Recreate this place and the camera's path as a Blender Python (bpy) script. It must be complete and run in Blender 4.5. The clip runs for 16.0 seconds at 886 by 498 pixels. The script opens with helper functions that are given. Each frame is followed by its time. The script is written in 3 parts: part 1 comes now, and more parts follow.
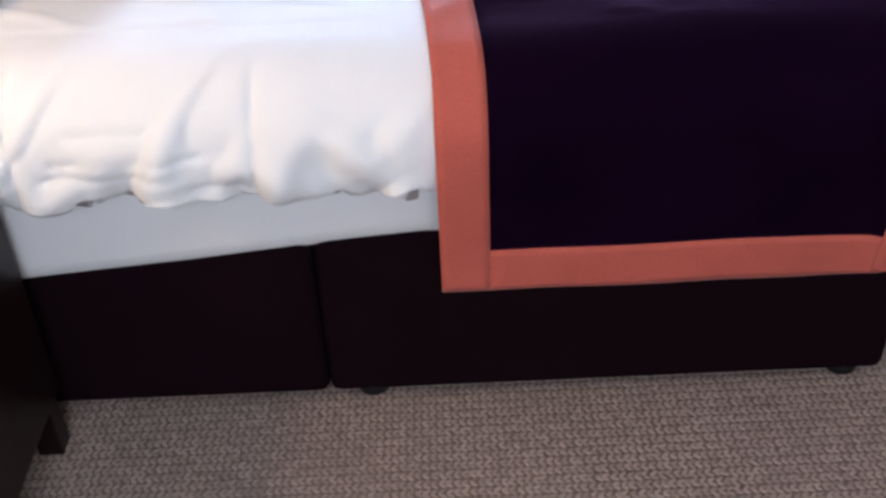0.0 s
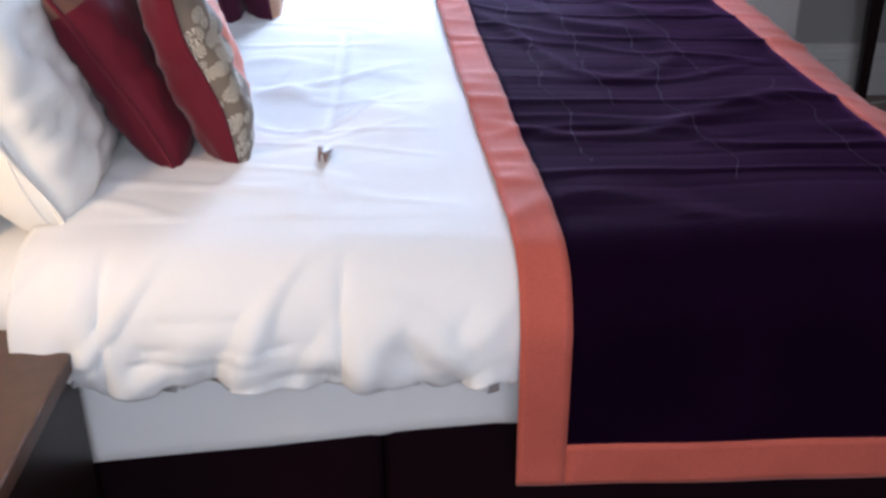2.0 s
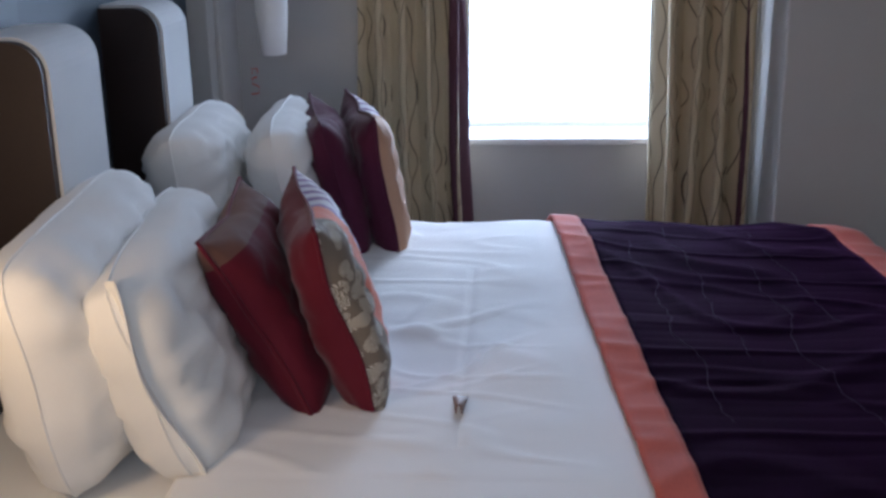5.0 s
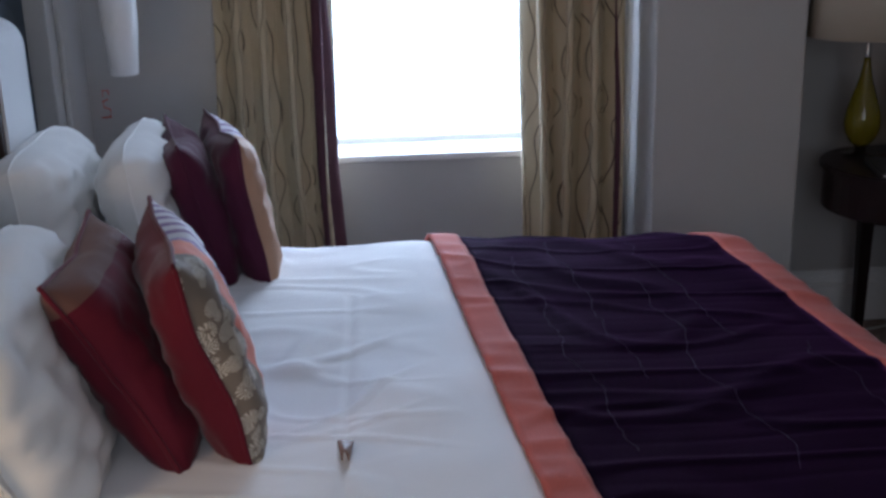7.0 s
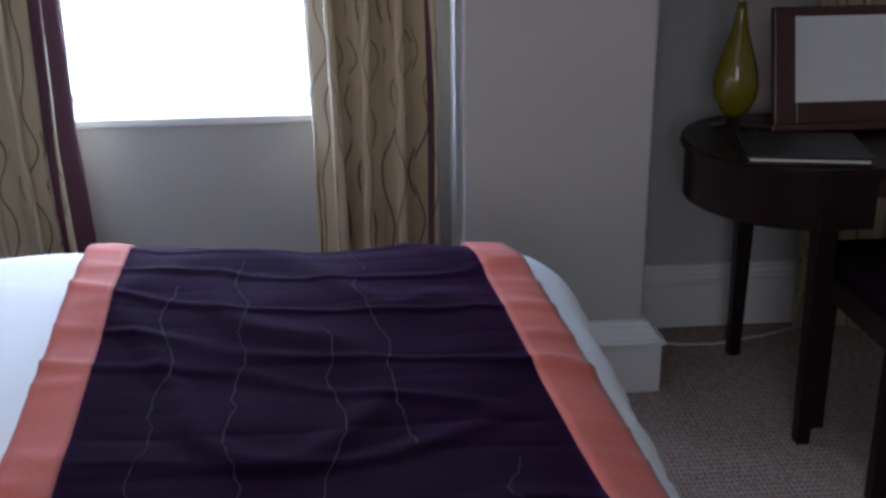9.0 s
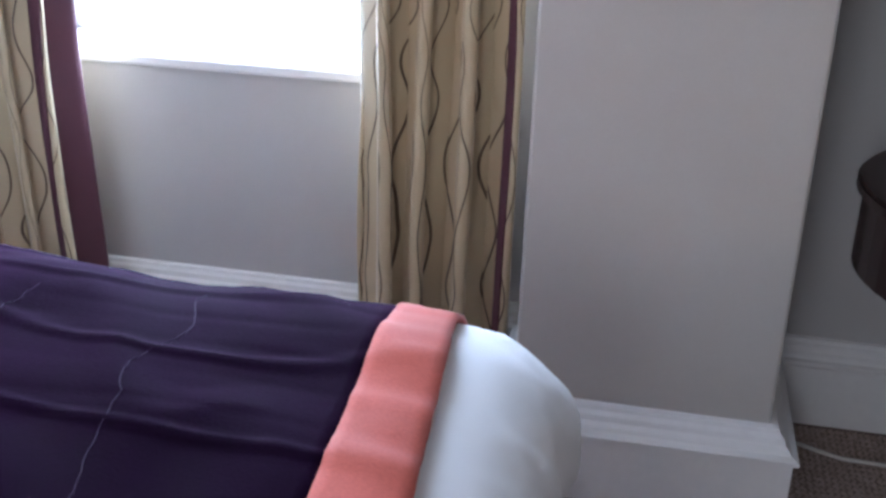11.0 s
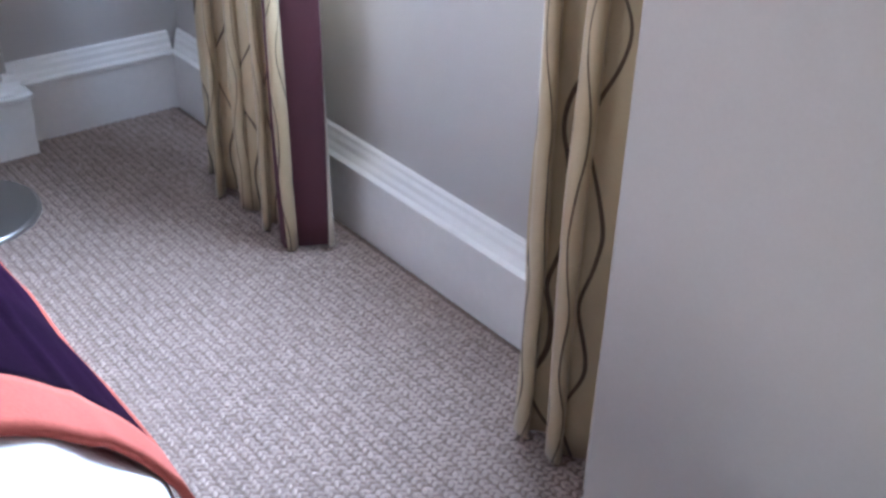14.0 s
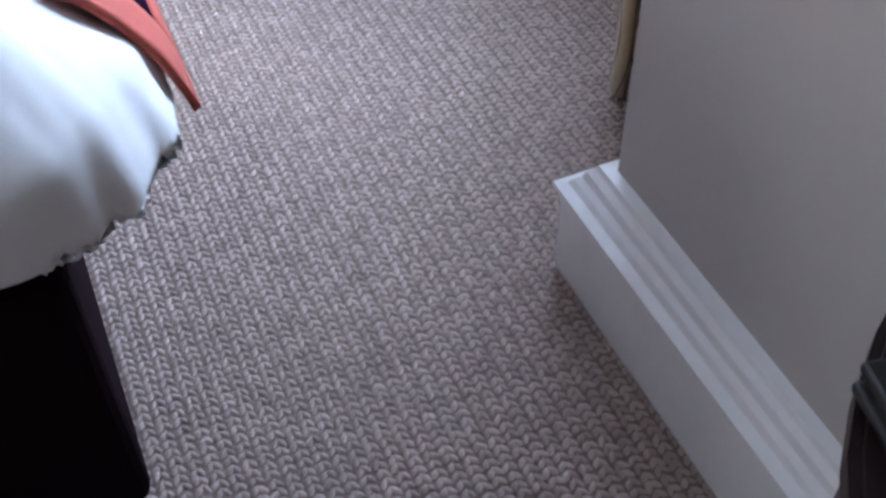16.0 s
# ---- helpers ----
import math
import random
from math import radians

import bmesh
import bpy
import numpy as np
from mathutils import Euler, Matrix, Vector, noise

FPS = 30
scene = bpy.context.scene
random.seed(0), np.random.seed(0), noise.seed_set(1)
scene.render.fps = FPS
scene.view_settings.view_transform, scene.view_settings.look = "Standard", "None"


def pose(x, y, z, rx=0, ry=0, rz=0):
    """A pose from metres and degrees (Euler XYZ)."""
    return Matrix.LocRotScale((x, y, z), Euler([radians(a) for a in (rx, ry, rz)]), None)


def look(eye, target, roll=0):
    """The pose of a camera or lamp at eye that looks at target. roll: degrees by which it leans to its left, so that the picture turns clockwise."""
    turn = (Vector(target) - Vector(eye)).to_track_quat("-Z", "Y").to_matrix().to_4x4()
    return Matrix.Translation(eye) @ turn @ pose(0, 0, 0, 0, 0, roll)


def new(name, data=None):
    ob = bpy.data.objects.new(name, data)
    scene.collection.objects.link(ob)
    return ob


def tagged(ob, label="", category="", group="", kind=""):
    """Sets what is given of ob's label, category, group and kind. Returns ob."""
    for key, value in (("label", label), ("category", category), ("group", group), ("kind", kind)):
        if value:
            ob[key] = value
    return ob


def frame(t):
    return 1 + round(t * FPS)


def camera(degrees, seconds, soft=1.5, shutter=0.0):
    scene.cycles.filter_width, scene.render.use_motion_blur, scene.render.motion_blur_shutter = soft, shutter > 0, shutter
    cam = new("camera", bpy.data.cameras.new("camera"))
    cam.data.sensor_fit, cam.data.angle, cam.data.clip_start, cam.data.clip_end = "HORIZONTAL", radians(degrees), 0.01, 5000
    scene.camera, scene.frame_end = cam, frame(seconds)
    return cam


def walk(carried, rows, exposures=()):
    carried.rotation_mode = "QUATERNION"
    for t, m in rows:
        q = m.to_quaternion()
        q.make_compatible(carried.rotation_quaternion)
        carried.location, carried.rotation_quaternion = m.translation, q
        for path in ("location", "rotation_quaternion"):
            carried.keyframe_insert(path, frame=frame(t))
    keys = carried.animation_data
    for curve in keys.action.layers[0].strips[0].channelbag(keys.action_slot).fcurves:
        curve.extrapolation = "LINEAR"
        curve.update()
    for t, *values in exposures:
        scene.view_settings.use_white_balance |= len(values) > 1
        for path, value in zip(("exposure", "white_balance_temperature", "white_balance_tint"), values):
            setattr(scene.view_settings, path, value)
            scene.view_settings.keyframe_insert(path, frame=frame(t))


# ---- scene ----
cam = camera(44.0, 16.0, soft=3.0)
PATH = [
    (0, (1.294, -1.252, 1.273), (1.283, 0.346, 0.071), -2.8),
    (0.5, (1.289, -1.28, 1.265), (1.277, 0.382, 0.154), -3.0),
    (1, (1.252, -1.284, 1.264), (1.272, 0.433, 0.239), -0.6),
    (1.5, (1.213, -1.295, 1.272), (1.243, 0.461, 0.315), -1.2),
    (2.5, (1.129, -1.257, 1.326), (1.154, 0.547, 0.462), -0.0),
    (3, (1.126, -1.255, 1.336), (1.09, 0.577, 0.536), -1.0),
    (3.5, (1.101, -1.239, 1.354), (1.025, 0.616, 0.609), -0.5),
    (4, (1.094, -1.241, 1.373), (0.968, 0.633, 0.687), -1.0),
    (6.5, (1.061, -1.203, 1.406), (1.025, 0.72, 0.859), -1.1),
    (7, (1.065, -1.101, 1.375), (1.181, 0.811, 0.8), -1.5),
    (7.5, (1.181, -0.946, 1.366), (1.32, 0.951, 0.751), -2.8),
    (8, (1.239, -0.735, 1.354), (1.514, 1.133, 0.693), -1.7),
    (8.2, (1.269, -0.67, 1.347), (1.615, 1.181, 0.673), -0.8),
    (9.3, (1.80, -0.30, 1.27), (1.82, 1.62, 0.56), -0.6),
    (10.5, (2.08, 0.15, 1.2), (1.722, 1.97, 0.456), 0.2),
    (11, (2.085, 0.344, 1.156), (1.73, 2.159, 0.394), 2.0),
    (11.5, (2.165, 0.522, 1.142), (1.648, 2.283, 0.347), 0.9),
    (12, (2.24, 0.654, 1.164), (1.537, 2.329, 0.329), 0.8),
    (12.5, (2.314, 0.777, 1.158), (1.478, 2.382, 0.306), 3.4),
    (13, (2.399, 0.993, 1.1), (1.367, 2.469, 0.231), 3.2),
    (13.5, (2.472, 1.172, 1.046), (1.253, 2.478, 0.147), 3.7),
    (14, (2.487, 1.357, 1.062), (1.154, 2.444, 0.042), 1.7),
    (14.5, (2.506, 1.462, 1.024), (1.141, 2.321, -0.159), 0.8),
    (15, (2.548, 1.488, 1.026), (1.296, 2.227, -0.347), 0.7),
    (15.5, (2.573, 1.496, 1.032), (1.316, 2.177, -0.366), 0.9),
    (16, (2.63, 1.527, 1.014), (1.377, 2.059, -0.452), -1.2),
]
EXPOSURES = [(t, stops, 5500, 11) for t, stops in [(0, 0.45), (1, 0.35), (2.5, 0.15), (3.5, -0.38), (4.2, -0.65), (6.5, -1.12), (7.5, -0.95), (8.2, -0.8), (10.3, 0.25), (11, 0.6), (12.5, 0.9), (14, 0.98), (15, 0.7), (16, 0.48)]]
walk(cam, [(t, look(eye, target, roll)) for t, eye, target, roll in PATH], EXPOSURES)

# ---- world and light ----
world = bpy.data.worlds.new("overcast_sky")
scene.world = world
world.use_nodes = True
wn, wl = world.node_tree.nodes, world.node_tree.links
wn.clear()
sky = wn.new("ShaderNodeTexSky")
sky.sky_type, sky.sun_disc = "NISHITA", False
sky.sun_elevation, sky.sun_rotation = radians(40), radians(20)
bg = wn.new("ShaderNodeBackground")
bg.inputs["Strength"].default_value = 0.12
wout = wn.new("ShaderNodeOutputWorld")
wl.new(sky.outputs[0], bg.inputs["Color"])
wl.new(bg.outputs[0], wout.inputs["Surface"])

sun = new("sun", bpy.data.lights.new("sun", "SUN"))
sun.data.energy, sun.data.angle, sun.data.color = 0.8, radians(15), (1.0, 0.96, 0.9)
sun.matrix_world = look((3, 8, 8), (1, 0, 0))


def window_light(name, eye, target, w, h, watts, colour):
    ob = new(name, bpy.data.lights.new(name, "AREA"))
    ob.data.shape, ob.data.size, ob.data.size_y = "RECTANGLE", w, h
    ob.data.energy, ob.data.color = watts, colour
    ob.matrix_world = look(eye, target)
    return ob


window_light("north_window_light", (1.22, 2.60, 1.497), (1.22, -1.0, 0.9), 0.88, 1.705, 66, (0.72, 0.84, 1.0))
window_light("south_window_light", (1.25, -2.52, 1.60), (1.7, 2.0, 0.6), 1.2, 1.3, 25, (1.0, 0.95, 0.88))

# ---- materials ----


def material(name, colour, rough=0.6, vary=0.12, scale=8.0, fine=120.0, bump=0.15, depth=0.002, metal=0.0, sheen=0.0, spec=0.5):
    """Base colour with large and fine variation, and a fine relief."""
    m = bpy.data.materials.new(name)
    m.use_nodes = True
    n, l = m.node_tree.nodes, m.node_tree.links
    p = n["Principled BSDF"]
    p.inputs["Metallic"].default_value = metal
    p.inputs["Specular IOR Level"].default_value = spec
    if sheen:
        p.inputs["Sheen Weight"].default_value = sheen
        p.inputs["Sheen Roughness"].default_value = 0.4
    co = n.new("ShaderNodeTexCoord")
    big, small = n.new("ShaderNodeTexNoise"), n.new("ShaderNodeTexNoise")
    big.inputs["Scale"].default_value, small.inputs["Scale"].default_value = scale, fine
    big.inputs["Detail"].default_value = small.inputs["Detail"].default_value = 3
    l.new(co.outputs["Object"], big.inputs["Vector"])
    l.new(co.outputs["Object"], small.inputs["Vector"])
    add = n.new("ShaderNodeMath")
    add.operation = "ADD"
    l.new(big.outputs["Fac"], add.inputs[0])
    l.new(small.outputs["Fac"], add.inputs[1])
    ramp = n.new("ShaderNodeMapRange")
    ramp.inputs["From Min"].default_value, ramp.inputs["From Max"].default_value = 0.6, 1.4
    ramp.inputs["To Min"].default_value, ramp.inputs["To Max"].default_value = 1 - vary, 1 + vary
    l.new(add.outputs[0], ramp.inputs["Value"])
    mix = n.new("ShaderNodeVectorMath")
    mix.operation = "SCALE"
    mix.inputs[0].default_value = colour
    l.new(ramp.outputs[0], mix.inputs["Scale"])
    l.new(mix.outputs[0], p.inputs["Base Color"])
    rr = n.new("ShaderNodeMapRange")
    rr.inputs["To Min"].default_value, rr.inputs["To Max"].default_value = max(0.02, rough - 0.08), min(1, rough + 0.08)
    l.new(big.outputs["Fac"], rr.inputs["Value"])
    l.new(rr.outputs[0], p.inputs["Roughness"])
    b = n.new("ShaderNodeBump")
    b.inputs["Strength"].default_value, b.inputs["Distance"].default_value = bump, depth
    l.new(small.outputs["Fac"], b.inputs["Height"])
    l.new(b.outputs[0], p.inputs["Normal"])
    return m


def nodes_of(m):
    return m.node_tree.nodes, m.node_tree.links, m.node_tree.nodes["Principled BSDF"]


def calc(n, l, op, a, b=None):
    node = n.new("ShaderNodeMath")
    node.operation = op
    for i, v in enumerate((a, b)):
        if v is None:
            continue
        if isinstance(v, (int, float)):
            node.inputs[i].default_value = v
        else:
            l.new(v, node.inputs[i])
    return node.outputs[0]


def blend(n, l, fac, a, b):
    node = n.new("ShaderNodeMix")
    node.data_type = "RGBA"
    l.new(fac, node.inputs[0])
    for i, v in ((6, a), (7, b)):
        if isinstance(v, tuple):
            node.inputs[i].default_value = (*v, 1)
        else:
            l.new(v, node.inputs[i])
    return node.outputs[2]


WALL = material("wall_paint", (0.46, 0.44, 0.43), 0.75, 0.03, 1.5, 260, 0.08, 0.001, spec=0.3)
PIER_PAINT = material("pier_paint", (0.48, 0.455, 0.43), 0.75, 0.03, 1.5, 260, 0.08, 0.001, spec=0.3)
CEILING = material("ceiling_paint", (0.86, 0.86, 0.85), 0.8, 0.02, 2, 200, 0.05, 0.001)
GLOSS_WHITE = material("gloss_white_paint", (0.78, 0.76, 0.75), 0.35, 0.04, 6, 60, 0.08, 0.002)
SHEET = material("white_cotton", (0.82, 0.82, 0.83), 0.85, 0.03, 5, 900, 0.2, 0.0006, sheen=0.15)
PILLOW = material("white_pillow_cotton", (0.80, 0.79, 0.77), 0.85, 0.04, 5, 700, 0.2, 0.0006, sheen=0.15)
VELVET = material("purple_velvet", (0.0050, 0.0009, 0.0075), 0.9, 0.40, 9, 260, 0.35, 0.001, sheen=0.14, spec=0.02)
VELVET.node_tree.nodes["Principled BSDF"].inputs["Sheen Tint"].default_value = (0.36, 0.10, 0.37, 1)
CORAL = material("coral_velvet", (0.47, 0.105, 0.075), 0.8, 0.16, 10, 300, 0.3, 0.001, sheen=0.12, spec=0.15)
CREASE_LINE = material("lilac_crease_line", (0.032, 0.015, 0.04), 0.8, 0.2, 9, 300, spec=0.2)
DIVAN = material("aubergine_upholstery", (0.008, 0.0025, 0.005), 0.85, 0.25, 6, 400, 0.3, 0.0008, sheen=0.0, spec=0.05)
BLACK = material("black_plastic", (0.008, 0.008, 0.009), 0.4, 0.1, 10, 100)
DARK_WOOD = material("dark_stained_wood", (0.012, 0.005, 0.005), 0.36, 0.35, 5, 60, 0.1, 0.001, spec=0.25)
MIRROR_WOOD = material("mahogany_wood", (0.050, 0.016, 0.013), 0.35, 0.30, 7, 60, 0.1, 0.001)
TABLE_WOOD = material("walnut_veneer", (0.085, 0.040, 0.025), 0.35, 0.35, 4, 45, 0.08, 0.001)
MAROON = material("maroon_cotton", (0.105, 0.0075, 0.019), 0.8, 0.18, 7, 500, 0.3, 0.0008, sheen=0.2, spec=0.2)
PLUM = material("plum_cotton", (0.075, 0.012, 0.035), 0.8, 0.18, 7, 500, 0.3, 0.0008, sheen=0.2, spec=0.2)
TAUPE = material("taupe_satin", (0.20, 0.115, 0.085), 0.55, 0.15, 7, 500, 0.2, 0.0008)
CREAM = material("cream_linen_panel", (0.60, 0.60, 0.60), 0.8, 0.05, 5, 500, 0.25, 0.0008)
BROWN_LEATHER = material("brown_leather", (0.018, 0.008, 0.007), 0.5, 0.25, 8, 200, 0.2, 0.001)
SHADE_WHITE = material("white_lamp_glass", (0.80, 0.80, 0.80), 0.4, 0.02, 4, 80, 0.03, 0.001)
SHADE_BEIGE = material("beige_lampshade_fabric", (0.42, 0.36, 0.28), 0.8, 0.06, 6, 500, 0.2, 0.0006)
STEEL = material("brushed_steel", (0.42, 0.42, 0.42), 0.35, 0.08, 9, 300, 0.1, 0.0005, metal=1.0)
RED_CORD = material("red_plastic", (0.55, 0.05, 0.03), 0.45, 0.08, 9, 90)
PAPER = material("paper", (0.75, 0.74, 0.72), 0.7, 0.03, 9, 300)
CABLE = material("white_cable_plastic", (0.6, 0.58, 0.54), 0.5, 0.05, 9, 90)
LINING = material("cream_curtain_lining", (0.62, 0.57, 0.48), 0.85, 0.06, 6, 500, 0.2, 0.0006)
# plum, mostly standing in for the shade between drape and lining
BAND = material("plum_shade_band", (0.075, 0.022, 0.034), 0.8, 0.15, 6, 400, 0.2, 0.0006)
# house wall and roof colours are paled to imitate overexposed daylight
HOUSE = material("overexposed_render", (0.75, 0.73, 0.70), 0.8, 0.08, 0.5, 20)
SLATE = material("overexposed_slate", (0.45, 0.45, 0.47), 0.7, 0.15, 0.7, 20)
GROUND = material("pale_ground", (0.45, 0.44, 0.42), 0.9, 0.15, 0.1, 5)


def glass(name, colour, rough=0.0, ior=1.45):
    m = bpy.data.materials.new(name)
    m.use_nodes = True
    n, l, p = nodes_of(m)
    p.inputs["Base Color"].default_value = (*colour, 1)
    p.inputs["Roughness"].default_value, p.inputs["IOR"].default_value = rough, ior
    p.inputs["Transmission Weight"].default_value = 1
    return m


PANE = glass("window_glass", (1, 1, 1), 0.0, 1.05)
CLEAR = glass("clear_glass", (0.95, 0.97, 0.95))
AMBER = material("olive_amber_glass", (0.20, 0.16, 0.010), 0.08, 0.10, 6, 40, 0.02, 0.001)
nodes_of(AMBER)[2].inputs["Transmission Weight"].default_value = 0.35
MIRROR = bpy.data.materials.new("mirror_silver")
MIRROR.use_nodes = True
nodes_of(MIRROR)[2].inputs["Base Color"].default_value = (0.92, 0.93, 0.93, 1)
nodes_of(MIRROR)[2].inputs["Metallic"].default_value = 1
nodes_of(MIRROR)[2].inputs["Roughness"].default_value = 0.015


def curtain_fabric():
    """Gold-brown satin with dark wavy vertical lines; the cloth's own coordinates are in its UV map, in metres."""
    m = material("gold_wave_curtain", (0.47, 0.375, 0.235), 0.55, 0.10, 7, 600, 0.15, 0.0006, sheen=0.2)
    n, l, p = nodes_of(m)
    uv = n.new("ShaderNodeUVMap")
    sep = n.new("ShaderNodeSeparateXYZ")
    l.new(uv.outputs[0], sep.inputs[0])
    noise_t = n.new("ShaderNodeTexNoise")
    noise_t.inputs["Scale"].default_value, noise_t.inputs["Detail"].default_value = 1.0, 1.0
    squash = n.new("ShaderNodeVectorMath")
    squash.operation = "MULTIPLY"
    squash.inputs[1].default_value = (0.9, 4.2, 1)
    l.new(uv.outputs[0], squash.inputs[0])
    l.new(squash.outputs[0], noise_t.inputs["Vector"])
    sway = calc(n, l, "MULTIPLY", calc(n, l, "SINE", calc(n, l, "MULTIPLY", sep.outputs[1], 29.0)), 0.006)
    shift = calc(n, l, "ADD", calc(n, l, "MULTIPLY", noise_t.outputs["Fac"], 0.060), sway)
    u = calc(n, l, "MULTIPLY", calc(n, l, "ADD", sep.outputs[0], shift), 44.0)
    gap = calc(n, l, "ABSOLUTE", calc(n, l, "SUBTRACT", calc(n, l, "FRACT", u), 0.5))
    width = calc(n, l, "ADD", calc(n, l, "MULTIPLY", noise_t.outputs["Fac"], 0.07), 0.012)
    line = calc(n, l, "LESS_THAN", gap, width)
    old = p.inputs["Base Color"].links[0].from_socket
    l.new(blend(n, l, line, old, (0.075, 0.045, 0.025)), p.inputs["Base Color"])
    return m


CURTAIN = curtain_fabric()


def wallpaper():
    """Slate-blue damask paper with faint paler motifs."""
    m = material("blue_damask_wallpaper", (0.042, 0.060, 0.082), 0.55, 0.12, 4, 300, 0.1, 0.0006)
    n, l, p = nodes_of(m)
    co = n.new("ShaderNodeTexCoord")
    w = n.new("ShaderNodeTexWave")
    w.inputs["Scale"].default_value, w.inputs["Distortion"].default_value = 2.2, 9.0
    w.inputs["Detail"].default_value, w.inputs["Detail Scale"].default_value = 2.0, 1.4
    l.new(co.outputs["Object"], w.inputs["Vector"])
    fac = calc(n, l, "MULTIPLY", calc(n, l, "GREATER_THAN", w.outputs["Fac"], 0.62), 0.35)
    old = p.inputs["Base Color"].links[0].from_socket
    l.new(blend(n, l, fac, old, (0.085, 0.11, 0.14)), p.inputs["Base Color"])
    return m


WALLPAPER = wallpaper()


def carpet_base():
    m = material("carpet_backing", (0.19, 0.14, 0.12), 0.95, 0.25, 3, 90, 0.8, 0.004, spec=0.1)
    return m


CARPET = carpet_base()
PILE = material("carpet_wool", (0.36, 0.28, 0.245), 0.95, 0.10, 2.2, 40, 0.3, 0.002, sheen=0.1, spec=0.1)
n_, l_, p_ = nodes_of(PILE)
geo_ = n_.new("ShaderNodeNewGeometry")
tint_ = n_.new("ShaderNodeMapRange")
tint_.inputs["To Min"].default_value, tint_.inputs["To Max"].default_value = 0.82, 1.14
l_.new(geo_.outputs["Random Per Island"], tint_.inputs["Value"])
scl_ = n_.new("ShaderNodeVectorMath")
scl_.operation = "SCALE"
l_.new(p_.inputs["Base Color"].links[0].from_socket, scl_.inputs[0])
l_.new(tint_.outputs[0], scl_.inputs["Scale"])
l_.new(scl_.outputs[0], p_.inputs["Base Color"])


def cushion_print():
    """Front of the cushions: a taupe band with cream blossoms, an orange band, then fine lilac and cream stripes; UV runs 0 to 1."""
    m = material("printed_cushion_cotton", (0.5, 0.5, 0.5), 0.8, 0.05, 7, 500, 0.2, 0.0006, sheen=0.15)
    n, l, p = nodes_of(m)
    uv = n.new("ShaderNodeUVMap")
    sep = n.new("ShaderNodeSeparateXYZ")
    l.new(uv.outputs[0], sep.inputs[0])
    cells = n.new("ShaderNodeTexVoronoi")
    cells.inputs["Scale"].default_value = 15.0
    l.new(uv.outputs[0], cells.inputs["Vector"])
    off = n.new("ShaderNodeVectorMath")
    off.operation = "SUBTRACT"
    l.new(uv.outputs[0], off.inputs[0])
    l.new(cells.outputs["Position"], off.inputs[1])
    so = n.new("ShaderNodeSeparateXYZ")
    l.new(off.outputs[0], so.inputs[0])
    ang = calc(n, l, "ARCTAN2", so.outputs[1], so.outputs[0])
    petals = calc(n, l, "GREATER_THAN", calc(n, l, "SINE", calc(n, l, "MULTIPLY", ang, 14.0)), 0.0)
    ring = calc(n, l, "MULTIPLY", calc(n, l, "GREATER_THAN", cells.outputs["Distance"], 0.16), calc(n, l, "LESS_THAN", cells.outputs["Distance"], 0.52))
    heart = calc(n, l, "LESS_THAN", cells.outputs["Distance"], 0.10)
    flower = calc(n, l, "MAXIMUM", calc(n, l, "MULTIPLY", petals, ring), heart)
    c1 = blend(n, l, flower, (0.20, 0.155, 0.115), (0.66, 0.58, 0.46))
    stripes = calc(n, l, "GREATER_THAN", calc(n, l, "FRACT", calc(n, l, "MULTIPLY", sep.outputs[0], 12.0)), 0.55)
    c3 = blend(n, l, stripes, (0.60, 0.56, 0.60), (0.22, 0.13, 0.26))
    c2 = blend(n, l, calc(n, l, "GREATER_THAN", sep.outputs[0], 0.46), (0.62, 0.14, 0.06), c3)
    c = blend(n, l, calc(n, l, "GREATER_THAN", sep.outputs[0], 0.23), c1, c2)
    l.new(c, p.inputs["Base Color"])
    return m


PRINT = cushion_print()
MAROON_BAND = material("maroon_cotton_with_taupe_band", (0.105, 0.0075, 0.019), 0.75, 0.18, 7, 500, 0.3, 0.0008, sheen=0.1, spec=0.2)
nm_, lm_, pm_ = nodes_of(MAROON_BAND)
um_ = nm_.new("ShaderNodeUVMap")
sm_ = nm_.new("ShaderNodeSeparateXYZ")
lm_.new(um_.outputs[0], sm_.inputs[0])
lm_.new(blend(nm_, lm_, calc(nm_, lm_, "GREATER_THAN", sm_.outputs[1], 0.84), pm_.inputs["Base Color"].links[0].from_socket, (0.15, 0.075, 0.06)), pm_.inputs["Base Color"])
PRINT_TAN = material("striped_tan_satin", (0.46, 0.27, 0.17), 0.7, 0.10, 7, 500, 0.2, 0.0006)
nn, ll, pp = nodes_of(PRINT_TAN)
uvn = nn.new("ShaderNodeUVMap")
sepn = nn.new("ShaderNodeSeparateXYZ")
ll.new(uvn.outputs[0], sepn.inputs[0])
st = calc(nn, ll, "GREATER_THAN", calc(nn, ll, "FRACT", calc(nn, ll, "MULTIPLY", sepn.outputs[0], 9.0)), 0.62)
rest = blend(nn, ll, st, (0.58, 0.55, 0.62), (0.24, 0.15, 0.28))
ll.new(blend(nn, ll, calc(nn, ll, "GREATER_THAN", sepn.outputs[0], 0.34), pp.inputs["Base Color"].links[0].from_socket, rest), pp.inputs["Base Color"])

# ---- mesh helpers ----


def part(name, bm, mat, parent=None, label="", smooth=False):
    """Links a bmesh as one mesh object, under a thing or a part if given."""
    me = bpy.data.meshes.new(name)
    bmesh.ops.recalc_face_normals(bm, faces=bm.faces[:])
    bm.to_mesh(me)
    bm.free()
    for mm in mat if isinstance(mat, (list, tuple)) else (mat,):
        me.materials.append(mm)
    if smooth:
        me.shade_smooth()
    ob = new(name, me)
    if parent:
        ob.parent = parent
    if label:
        ob["label"] = label
    return ob


